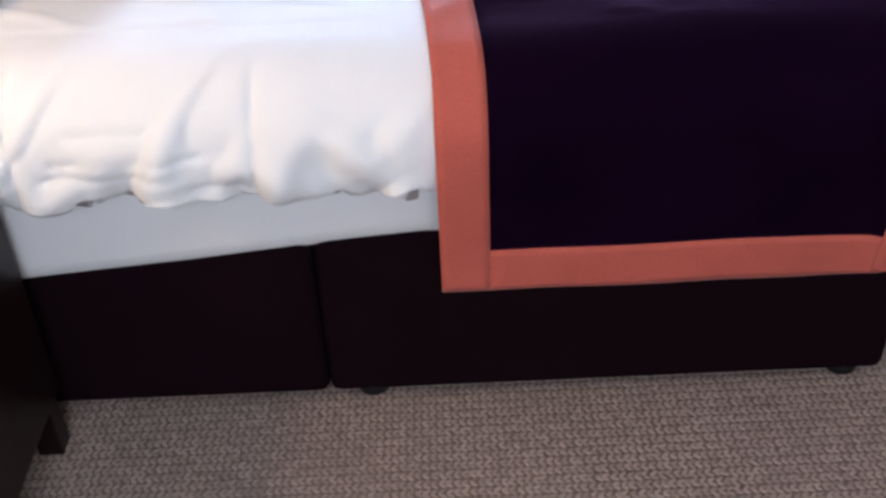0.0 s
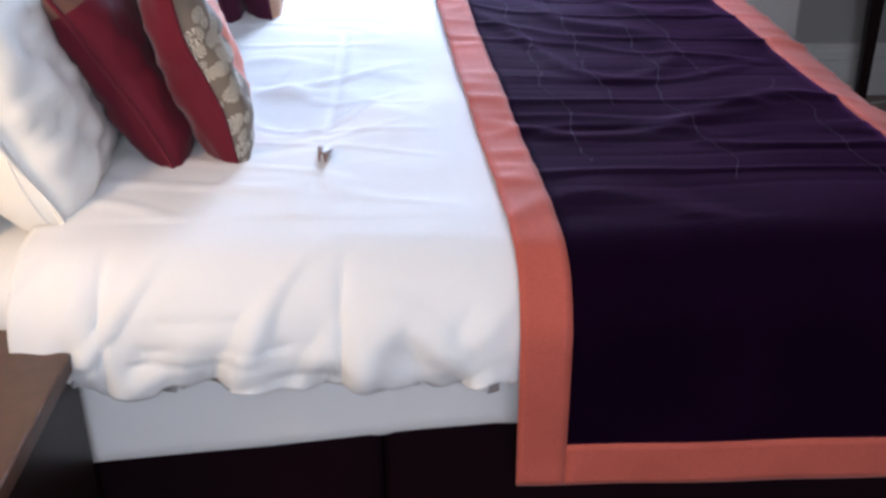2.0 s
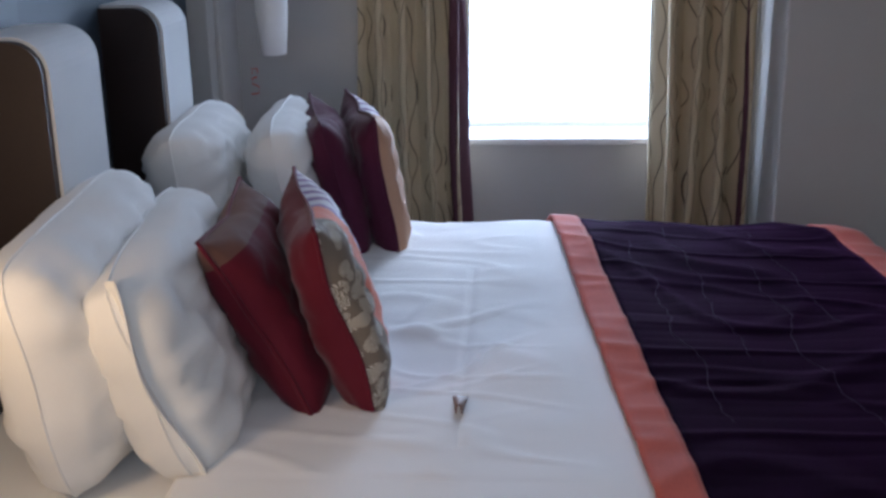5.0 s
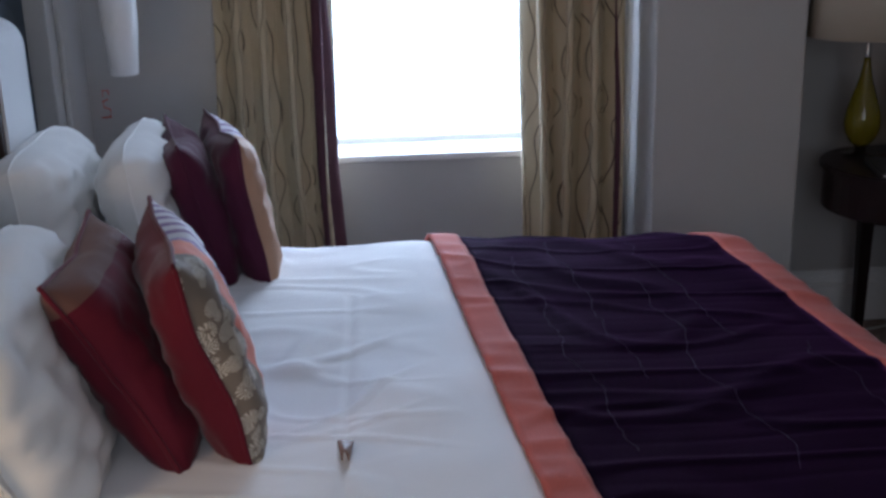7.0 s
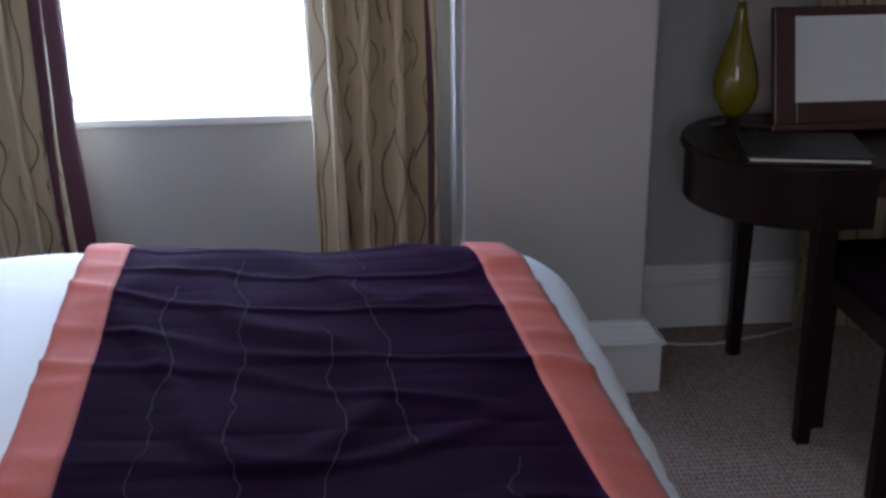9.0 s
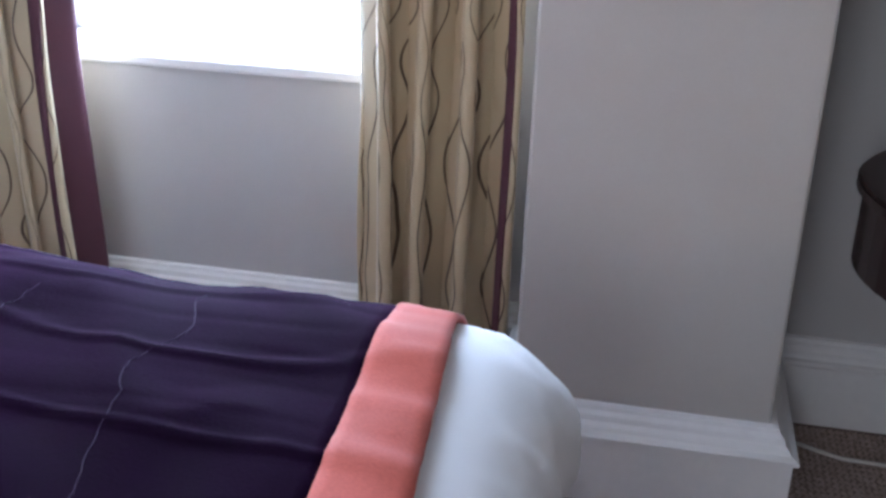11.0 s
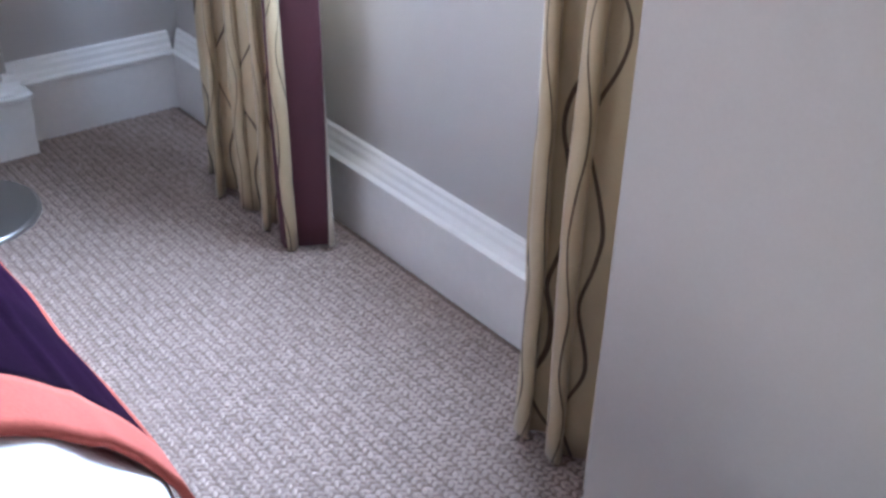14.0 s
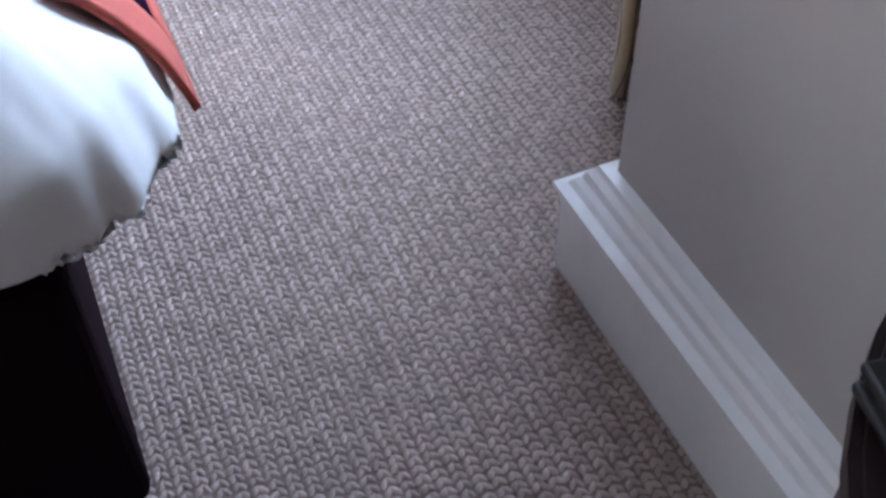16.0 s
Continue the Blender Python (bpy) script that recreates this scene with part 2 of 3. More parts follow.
def thing(name, label, category, group="", kind="", at=(0, 0, 0)):
    ob = new(name)
    ob.location = at
    ob.empty_display_size = 0.1
    return tagged(ob, label, category, group, kind)


def add_box(bm, lo, hi, bevel=0.0, seg=2):
    made = bmesh.ops.create_cube(bm, size=1)["verts"]
    for v in made:
        for i in range(3):
            v.co[i] = lo[i] if v.co[i] < 0 else hi[i]
    if bevel:
        edges = list({e for v in made for e in v.link_edges})
        bmesh.ops.bevel(bm, geom=edges, offset=bevel, segments=seg, affect="EDGES", profile=0.5)
    return bm


def box(lo, hi, bevel=0.0, seg=2):
    return add_box(bmesh.new(), lo, hi, bevel, seg)


def lathe(profile, at=(0, 0, 0), n=28):
    """A turned solid from (radius, height) pairs."""
    bm = bmesh.new()
    rings = []
    for r, z in profile:
        rings.append([bm.verts.new((at[0] + r * math.cos(2 * math.pi * i / n), at[1] + r * math.sin(2 * math.pi * i / n), at[2] + z)) for i in range(n)])
    for a, b in zip(rings, rings[1:]):
        for i in range(n):
            bm.faces.new((a[i], a[(i + 1) % n], b[(i + 1) % n], b[i]))
    bm.faces.new(rings[0][::-1])
    bm.faces.new(rings[-1])
    return bm


def prism(outline, z0, z1, bevel=0.0):
    """An upright slab from an outline of (x, y)."""
    bm = bmesh.new()
    f = bm.faces.new([bm.verts.new((x, y, z0)) for x, y in outline])
    top = bmesh.ops.extrude_face_region(bm, geom=[f])["geom"]
    bmesh.ops.translate(bm, vec=(0, 0, z1 - z0), verts=[v for v in top if isinstance(v, bmesh.types.BMVert)])
    if bevel:
        bmesh.ops.bevel(bm, geom=[e for e in bm.edges if abs(e.verts[0].co.z - e.verts[1].co.z) < 1e-6], offset=bevel, segments=2, affect="EDGES")
    return bm


def run_profile(profile, path):
    """A moulding: profile of (out, up) swept along a path of ((x, y), (nx, ny)), with the way out at each corner."""
    bm = bmesh.new()
    rings = [[bm.verts.new((x + nx * o, y + ny * o, z)) for o, z in profile] for (x, y), (nx, ny) in path]
    k = len(profile)
    for a, b in zip(rings, rings[1:]):
        for i in range(k):
            bm.faces.new((a[i], a[(i + 1) % k], b[(i + 1) % k], b[i]))
    bm.faces.new(rings[0])
    bm.faces.new(rings[-1][::-1])
    return bm


def tube(points, r, n=8):
    bm = bmesh.new()
    rings = []
    for i, p in enumerate(points):
        p = Vector(p)
        d = (Vector(points[min(i + 1, len(points) - 1)]) - Vector(points[max(i - 1, 0)])).normalized()
        s = d.cross(Vector((0, 0, 1)) if abs(d.z) < 0.9 else Vector((1, 0, 0))).normalized()
        u = d.cross(s)
        rings.append([bm.verts.new(p + r * (math.cos(2 * math.pi * k / n) * s + math.sin(2 * math.pi * k / n) * u)) for k in range(n)])
    for a, b in zip(rings, rings[1:]):
        for i in range(n):
            bm.faces.new((a[i], a[(i + 1) % n], b[(i + 1) % n], b[i]))
    bm.faces.new(rings[0])
    bm.faces.new(rings[-1])
    return bm


def fnoise(x, y, z=0.0):
    return noise.noise(Vector((x, y, z)))

# ---- the room ----
NORTH, SOUTH, WEST, EAST, TOP = 2.42, -2.60, 0.175, 4.20, 2.60
SILL, LINTEL, WX0, WX1 = 0.635, 2.35, 0.78, 1.68
PX0, PX1, PY = 1.888, 2.333, 2.052


def structure(name, bm, mat, label, category):
    return tagged(part(name, bm, mat), label, category, kind="structure")


structure("floor", box((0, SOUTH - 0.2, -0.12), (EAST + 0.2, NORTH + 0.3, 0)), CARPET, "beige woven wool carpet over the whole floor", "floor")
structure("ceiling", box((-0.2, SOUTH - 0.2, TOP), (EAST + 0.2, NORTH + 0.3, TOP + 0.12)), CEILING, "plain white painted plaster ceiling", "ceiling")
bm = box((-0.1, NORTH, 0), (WX0, NORTH + 0.28, TOP))
add_box(bm, (WX1, NORTH, 0), (EAST + 0.2, NORTH + 0.28, TOP))
add_box(bm, (WX0, NORTH, 0), (WX1, NORTH + 0.28, SILL))
add_box(bm, (WX0, NORTH, LINTEL), (WX1, NORTH + 0.28, TOP))
structure("wall_north", bm, WALL, "grey-beige painted wall with the window", "wall")
structure("wall_west", box((-0.1, SOUTH, 0), (WEST, NORTH, TOP)), WALL, "grey-beige painted wall behind the bed head", "wall")
structure("wallpaper_panel", box((WEST, -0.35, 0.0), (WEST + 0.006, 1.83, TOP)), WALLPAPER, "slate-blue damask wallpaper behind the bed", "wallpaper")
bm = box((EAST, SOUTH, 0), (EAST + 0.2, NORTH, TOP))
structure("wall_east", bm, WALL, "plain grey-beige painted wall", "wall")
SX0, SX1, SZ0, SZ1 = 0.6, 1.9, 0.9, 2.3
bm = box((0, SOUTH - 0.2, 0), (SX0, SOUTH, TOP))
add_box(bm, (SX1, SOUTH - 0.2, 0), (EAST + 0.2, SOUTH, TOP))
add_box(bm, (SX0, SOUTH - 0.2, 0), (SX1, SOUTH, SZ0))
add_box(bm, (SX0, SOUTH - 0.2, SZ1), (SX1, SOUTH, TOP))
structure("wall_south", bm, WALL, "grey-beige painted wall with a second window", "wall")
structure("wall_pier", box((PX0, PY, 0), (PX1, NORTH, TOP), 0.006), PIER_PAINT, "grey-beige painted pier beside the window", "pier")
bm = box((WEST, 1.84, 0), (WEST + 0.06, 2.00, TOP), 0.004)
add_box(bm, (WEST + 0.06, 1.91, 0), (WEST + 0.075, 1.985, TOP), 0.005)
structure("boxed_pipe_casing", bm, PIER_PAINT, "beige painted boxed casing in the corner", "casing")

SKIRT = [(0, 0), (0.030, 0), (0.030, 0.128), (0.036, 0.133), (0.036, 0.140), (0.027, 0.145), (0.024, 0.152), (0.019, 0.158), (0.017, 0.168), (0.012, 0.174), (0.010, 0.181), (0, 0.183)]
SKIRT_P = [(o * 1.38, z) for o, z in SKIRT]
structure("baseboard", run_profile(SKIRT, [((WEST, NORTH), (1, -1)), ((PX0, NORTH), (0, -1))]), GLOSS_WHITE, "white gloss moulded skirting under the window", "skirting board")
structure("baseboard", run_profile(SKIRT_P, [((PX0, NORTH), (-1, 0)), ((PX0, PY), (-1, -1)), ((PX1, PY), (1, -1)), ((PX1, NORTH), (1, 0))]), GLOSS_WHITE, "white gloss moulded skirting round the pier", "skirting board")
structure("baseboard", run_profile(SKIRT, [((PX1 + 0.04, NORTH), (0, -1)), ((EAST, NORTH), (-1, -1)), ((EAST, SOUTH), (-1, 1)), ((WEST, SOUTH), (1, 1)), ((WEST, -0.36), (1, 0))]), GLOSS_WHITE, "white gloss moulded skirting round the room", "skirting board")
structure("baseboard", run_profile(SKIRT, [((WEST + 0.06, 1.83), (1, -1)), ((WEST + 0.06, 2.0), (1, 1)), ((WEST, 2.0), (1, 1)), ((WEST, NORTH - 0.03), (1, 0))]), GLOSS_WHITE, "white gloss moulded skirting round the casing", "skirting board")
CORN = [(0, 2.60), (0, 2.40), (0.015, 2.40), (0.02, 2.43), (0.035, 2.44), (0.05, 2.50), (0.10, 2.55), (0.11, 2.575), (0.14, 2.58), (0.14, 2.60)]
structure("cornice", run_profile(CORN, [((EAST, NORTH), (-1, -1)), ((EAST, SOUTH), (-1, 1)), ((WEST, SOUTH), (1, 1)), ((WEST, NORTH), (1, -1)), ((EAST, NORTH), (-1, -1))]), CEILING, "white moulded plaster cornice", "cornice")


def window(name, x0, x1, z0, z1, y, inward, label):
    w = thing(name, label, "window", kind="structure", at=((x0 + x1) / 2, y, z0))
    inv = Matrix.Translation((-(x0 + x1) / 2, -y, -z0))

    def put(nm, bm, mat):
        bmesh.ops.transform(bm, matrix=inv, verts=bm.verts[:])
        return part(nm, bm, mat, w)

    d = 0.025
    zm = (z0 + z1) / 2
    for a, b in (((x0, y - d, z0), (x0 + 0.05, y + d, z1)), ((x1 - 0.05, y - d, z0), (x1, y + d, z1)), ((x0 + 0.05, y - d, z1 - 0.06), (x1 - 0.05, y + d, z1)), ((x0 + 0.05, y - d, z0), (x1 - 0.05, y + d, z0 + 0.022)), ((x0 + 0.05, y - d, zm), (x1 - 0.05, y + d, zm + 0.04))):
        put("window_frame", box(a, b, 0.004), GLOSS_WHITE)
    for a, b in (((x0 + 0.05, y - 0.003, z0 + 0.022), (x1 - 0.05, y + 0.003, zm)), ((x0 + 0.05, y - 0.003, zm + 0.04), (x1 - 0.05, y + 0.003, z1 - 0.06))):
        pane = put("pane", box(a, b), PANE)
        pane.visible_shadow = False
    return w, put


w, put = window("window_1", WX0, WX1, SILL + 0.012, LINTEL, NORTH + 0.22, -1, "bright white-framed sash window above the bed side")
put("window_sill", box((WX0, NORTH - 0.012, SILL - 0.012), (WX1, NORTH + 0.19, SILL + 0.012), 0.006), GLOSS_WHITE)
window("window_2", SX0, SX1, SZ0, SZ1, SOUTH - 0.16, 1, "white-framed window in the opposite wall")

# ---- outside ----
structure("ground", box((-400, -400, -4.2), (400, 400, -4.0)), GROUND, "pale paved ground outside the window", "ground")


def far_house(x, y, w, d, h, roof, label):
    hs = thing("house", label, "house", "houses across the street", at=(x, y, -4.0))
    part("wall", box((-w / 2, -d / 2, 0), (w / 2, d / 2, h)), HOUSE, hs)
    bm = bmesh.new()
    v = [bm.verts.new(c) for c in ((-w / 2 - 0.3, -d / 2 - 0.3, h), (w / 2 + 0.3, -d / 2 - 0.3, h), (w / 2 + 0.3, d / 2 + 0.3, h), (-w / 2 - 0.3, d / 2 + 0.3, h), (-w / 2 - 0.3, 0, h + roof), (w / 2 + 0.3, 0, h + roof))]
    for f in ((0, 1, 5, 4), (2, 3, 4, 5), (1, 2, 5), (3, 0, 4), (3, 2, 1, 0)):
        bm.faces.new([v[i] for i in f])
    part("roof", bm, SLATE, hs)
    for i in range(int(w // 2.4)):
        wx = -w / 2 + 1.2 + 2.4 * i
        part("window", box((wx - 0.45, -d / 2 - 0.04, h - 2.1), (wx + 0.45, -d / 2 + 0.02, h - 0.7), 0.02), SLATE, hs)


far_house(0.0, 34, 9, 7, 2.2, 1.2, "rendered house with a slate roof, paled as if overexposed")
far_house(6.6, 26, 7, 6, 2.6, 1.5, "rendered house with a grey roof, paled as if overexposed")

# ---- the bed ----
BX0, BX1, BY0, BY1, BTOP = 0.20, 1.985, 0.02, 1.49, 0.615


def divan():
    bed = thing("bed", "double divan bed with dark aubergine upholstered base, made up in white", "bed", at=(1.09, 0.755, 0))
    inv = Matrix.Translation((-1.09, -0.755, 0))

    def put(nm, bm, mat, label="", smooth=False):
        bmesh.ops.transform(bm, matrix=inv, verts=bm.verts[:])
        return part(nm, bm, mat, bed, label, smooth)

    put("base", box((BX0, BY0 + 0.01, 0.024), (1.0925, BY1 - 0.01, 0.372), 0.018, 3), DIVAN, "dark aubergine upholstered base")
    put("base", box((1.093, BY0 + 0.01, 0.024), (BX1, BY1 - 0.01, 0.372), 0.018, 3), DIVAN, "dark aubergine upholstered base")
    for x, y in ((0.3, 0.07), (0.3, 1.44), (1.16, 0.07), (1.16, 1.44), (1.93, 0.07), (1.93, 1.44)):
        put("leg", lathe([(0.022, 0), (0.026, 0.005), (0.026, 0.02), (0.02, 0.026)], (x, y, 0)), BLACK)
    bm = box((BX0, BY0, 0.325), (BX1 - 0.01, BY1, 0.592), 0.045, 4)
    bmesh.ops.subdivide_edges(bm, edges=[e for e in bm.edges if e.calc_length() > 0.5], cuts=14, use_grid_fill=True)
    for v in bm.verts:
        if v.co.z < 0.40:
            v.co.z += 0.006 * fnoise(v.co.x * 3, v.co.y * 3) - 0.07 * min(1.0, max(0.0, (1.25 - v.co.x) / 0.75))
    put("mattress", bm, SHEET, "white sheeted mattress", True)


divan()


def swell(a, b):
    """Unevenness of the made-up bed's top, shared by the duvet and what lies on it."""
    return 0.012 * fnoise(a * 2.2, b * 2.0, 3.1) + 0.006 * fnoise(a * 5, b * 6, 1.0) - 0.003 * min(1.0, max(0.0, (a - 1.5) / 0.35)) * min(1.0, max(0.0, (b - 0.85) / 0.5)) + 0.020 * min(1.0, max(0.0, (1.45 - a) / 0.3)) * min(1.0, max(0.0, (b - 0.7) / 0.5))


def drape(a, b, lift, hem_near, hem_far, hem_foot, wave=1.0):
    """Where cloth lies at a (along) and b (across) when spread over the bed and let hang over its near, far and foot edges."""
    x1, y0, y1 = BX1 - 0.12, BY0 + 0.05, BY1 - 0.185
    ex, ey = max(0.0, a - x1), min(0.0, b - y0) + max(0.0, b - y1)
    e = math.hypot(ex, ey)
    top = BTOP + lift + swell(a, b)
    x, y = min(a, x1), min(max(b, y0), y1)
    if e <= 1e-6:
        return Vector((x, y, top))
    dx, dy = ex / e, ey / e
    near = dy * dy if dy < 0 else 0.0
    r = 0.10 * near + 0.135 * dx * dx + 0.29 * (1 - near - dx * dx)
    hem = hem_foot * dx * dx + (hem_near if dy < 0 else hem_far) * dy * dy
    longest = max(r * math.pi / 2 + top - r - hem, 0.6 * r)
    e = min(e, longest)
    ang = min(e / r, math.pi / 2)
    out, down = (r + lift) * math.sin(ang), r * (1 - math.cos(ang)) + max(0.0, e - r * math.pi / 2)
    hang = max(0.0, e - r * math.pi / 2) / max(0.05, longest - r * math.pi / 2)
    q = x - y + 0.2 * math.atan2(dy, dx)
    out += wave * hang * (0.010 * math.sin(q * 38 + 2 * fnoise(q * 3, 1.5)) + 0.010 * fnoise(q * 9, e * 4)) - 0.012 * hang
    return Vector((x + dx * out, y + dy * out, top - down))


def cloth(name, a0, a1, b0, b1, na, nb, fn, mat, parent, label="", thick=0.012, pick=None, tight=1):
    """A draped sheet over the grid of (a, b). fn gives each place; pick chooses the cells that are kept."""
    bm = bmesh.new()
    grid = [[bm.verts.new(fn(a0 + (a1 - a0) * i / na, b0 + (b1 - b0) * j / nb)) for j in range(nb + 1)] for i in range(na + 1)]
    for i in range(na):
        for j in range(nb):
            if pick and not pick((i + 0.5) / na, (j + 0.5) / nb):
                continue
            q = (grid[i][j], grid[i + 1][j], grid[i + 1][j + 1], grid[i][j + 1])
            bm.faces.new(q)
    bmesh.ops.delete(bm, geom=[v for v in bm.verts if not v.link_faces], context="VERTS")
    bmesh.ops.dissolve_degenerate(bm, dist=0.0004, edges=bm.edges[:])
    ob = part(name, bm, mat, parent, label, True)
    s = ob.modifiers.new("thickness", "SOLIDIFY")
    s.thickness, s.offset = thick, 0
    return ob


def crease(a, b, sx, sy, k, width=0.16):
    """A sharp little ridge along the zero lines of a noise field."""
    return max(0.0, 1 - abs(fnoise(a * sx, b * sy, k)) / width)


def duvet_at(a, b):
    hem = 0.468 + 0.006 * math.sin(a * 31) + 0.010 * fnoise(a * 11, 2.0)
    p = drape(a, b, 0.012, hem, 0.43, 0.44)
    bare = min(1.0, max(0.0, (1.29 - a) / 0.05)) + 0.15
    near = min(1.0, max(0.0, (BY0 + 0.10 - b) / 0.12))
    far = min(1.0, max(0.0, (b - BY1 + 0.13) / 0.12, (a - BX1 + 0.06) / 0.12))
    if near > 0:
        low = min(1.0, max(0.0, (-0.02 - b) / 0.16))
        p.y -= bare * near * (0.011 * crease(a + 0.35 * b, b, 4.5, 2.5, 7.3) + 0.010 * crease(a - 0.8 * b, b, 6, 4, 2.6) + 0.006 * fnoise(a * 5, b * 3, 4))
        p.y -= bare * low * (0.020 * crease(a - 0.55 * b, b, 13, 5, 5.5, 0.3) + 0.012 * fnoise(a * 22, b * 6, 9))
        # the pressed-in fold lines of the cover
        for line in (0.735, 1.05):
            p.y += near * 0.009 * math.exp(-((a - line - 0.02 * fnoise(b * 4, line)) / 0.008) ** 2)
        for zl, a0, a1 in ((0.525, 0.78, 0.98), (0.505, 0.76, 1.0), (0.560, 0.80, 0.92)):
            if a0 < a < a1:
                p.y += near * 0.0045 * math.exp(-((p.z - zl - 0.03 * (a - a0)) / 0.005) ** 2)
    elif far > 0:
        d = Vector((0.3 if a > BX1 - 0.06 else 0.0, 1.0 if b > BY1 - 0.06 else 0.0, 0))
        p += d * far * (0.014 * crease(p.x + p.y, p.z, 6, 4, 4.2, 0.2) + 0.006 * fnoise(p.x * 8, p.y * 8, p.z * 4))
        p += Vector((0.7 if a > BX1 - 0.06 else 0.0, 0.7 if b > BY1 - 0.06 else 0.0, 0)) * far * (0.006 * crease(p.x - p.y, p.z, 14, 3.5, 1.3, 0.3) + 0.006 * max(0.0, 0.56 - p.z) / 0.1 * fnoise((p.x - p.y) * 22, p.z * 6, 2))
        p.x += far * 0.006 * fnoise(p.y * 9, p.z * 5, 3)
    else:
        bare = min(1.0, max(0.0, (1.24 - 0.09 * b - a) / 0.1))
        p.z += bare * (0.003 * fnoise(a * 6, b * 12, 5) + 0.0045 * crease(a, b, 2.6, 5.0, 9.4, 0.16) * (0.4 + fnoise(a * 2, b * 2, 8)) + 0.003 * crease(a + b, b, 3.5, 8, 1.7, 0.14))
        p.z -= 0.003 * math.exp(-((a - 1.005) / 0.006) ** 2) * (0.2 < b < 1.0)
        p.z -= 0.012 * math.exp(-((a - 0.93) ** 2 + (b - 0.56) ** 2) / 0.010)
        p.z += 0.012 * math.exp(-((a - 0.91) / 0.05) ** 2 - ((b - 0.68) / 0.02) ** 2)
        p.z += bare * 0.007 * (crease(a, b - 0.4 * a, 3.2, 7.5, 12.6, 0.12) - 0.5) * math.exp(-((a - 0.98) / 0.14) ** 2 - ((b - 0.62) / 0.22) ** 2)
        p.z -= 0.035 * max(0.0, (0.66 - a)) / 0.06 * (a < 0.66)
    return p


duvet = thing("duvet", "crumpled white cotton duvet spread over the bed", "duvet")
cloth("cover", 0.615, 2.115, -0.152, 1.67, 190, 260, duvet_at, SHEET, duvet, thick=0.022)
# a little tuck in the cover with its care label showing
tuck = cloth("care_label", -1, 1, -1, 1, 10, 8, lambda u, v: duvet_at(1.004 + 0.012 * u * (0.4 + 0.3 * (v + 1)), 0.335 + 0.030 * v) + Vector((0, 0, 0.018 + 0.014 * (1 - u * u) * (0.7 - 0.5 * v))), TAUPE, duvet, "small grey-brown fabric label", 0.002)


UB, VB = 0.095, 0.035


def runner_place(u, v):
    """Runner: u across its width (0 to 1), v along its length from the near hem to the far hem."""
    b = -0.335 + v * (1.735 + 0.335)
    skew = -0.108 * min(max(b, 0.0), 1.5) / 1.5
    a = 1.282 + skew + u * 0.712
    p = drape(a, b, 0.031, 0.300, 0.415, 0.300, 0.0)
    fold = 0.006 * crease(a, b, 3.5, 2.6, 21.2, 0.12) + 0.004 * fnoise(a * 6, b * 5, 14) + 0.004 * crease(a, b, 2.0, 8, 3.3, 0.12)
    if b > BY0 + 0.05:
        row = (b + 0.010 * fnoise(a * 4, b * 3, 6.5)) / 0.062
        p.z += max(fold, -0.002) - 0.0013 * (0.5 + fnoise(a * 3, row * 0.7, 2.2)) * math.exp(-((row - round(row)) / 0.12) ** 2) * (UB < u < 1 - UB)
    else:
        p.y -= max(0.0, 0.006 * fnoise(a * 5, b * 4, 3) + 0.004)
    return p


runner = thing("bed_runner", "dark purple velvet bed runner with a wide coral border", "bed runner")


def sub_runner(name, u0, u1, v0, v1, mat, label, nu, nv, raise_by=0.0):
    def place(a, b):
        p = runner_place(a, b)
        if raise_by and p.z > BTOP:
            p.z += 0.004 * crease(a * 0.5, b, 3, 26, 8.8, 0.22)
        mid = 1.2 * raise_by
        if p.z > BTOP:
            p.z += mid
        else:
            p.y += mid if p.y > 0.7 else -mid
        return p
    return cloth(name, u0, u1, v0, v1, nu, nv, place, mat, runner, label, 0.007)


sub_runner("panel", UB, 1 - UB, VB, 1 - VB, VELVET, "quilted purple velvet", 40, 330)
sub_runner("border", 0, UB, 0, 1, CORAL, "coral velvet border", 6, 170, 0.002)
sub_runner("border", 1 - UB, 1, 0, 1, CORAL, "coral velvet border", 6, 170, 0.002)
sub_runner("border", UB, 1 - UB, 0, VB, CORAL, "coral velvet border", 36, 6, 0.002)
sub_runner("border", UB, 1 - UB, 1 - VB, 1, CORAL, "coral velvet border", 36, 6, 0.002)
# faint irregular creases of the velvet, drawn as thin paler tubes
for u, v0, v1 in ((0.22, 0.30, 0.74), (0.36, 0.42, 0.80), (0.52, 0.26, 0.66), (0.63, 0.50, 0.82), (0.80, 0.22, 0.48)):
    pts = [runner_place(u + 0.05 * fnoise(i * 0.09, u * 9) + 0.010 * fnoise(i * 0.5, u * 5), v0 + (v1 - v0) * i / 70) + Vector((0, 0, 0.0037)) for i in range(71)]
    part("crease_line", tube(pts, 0.0007, 5), CREASE_LINE, runner)

# ---- pillows and cushions ----


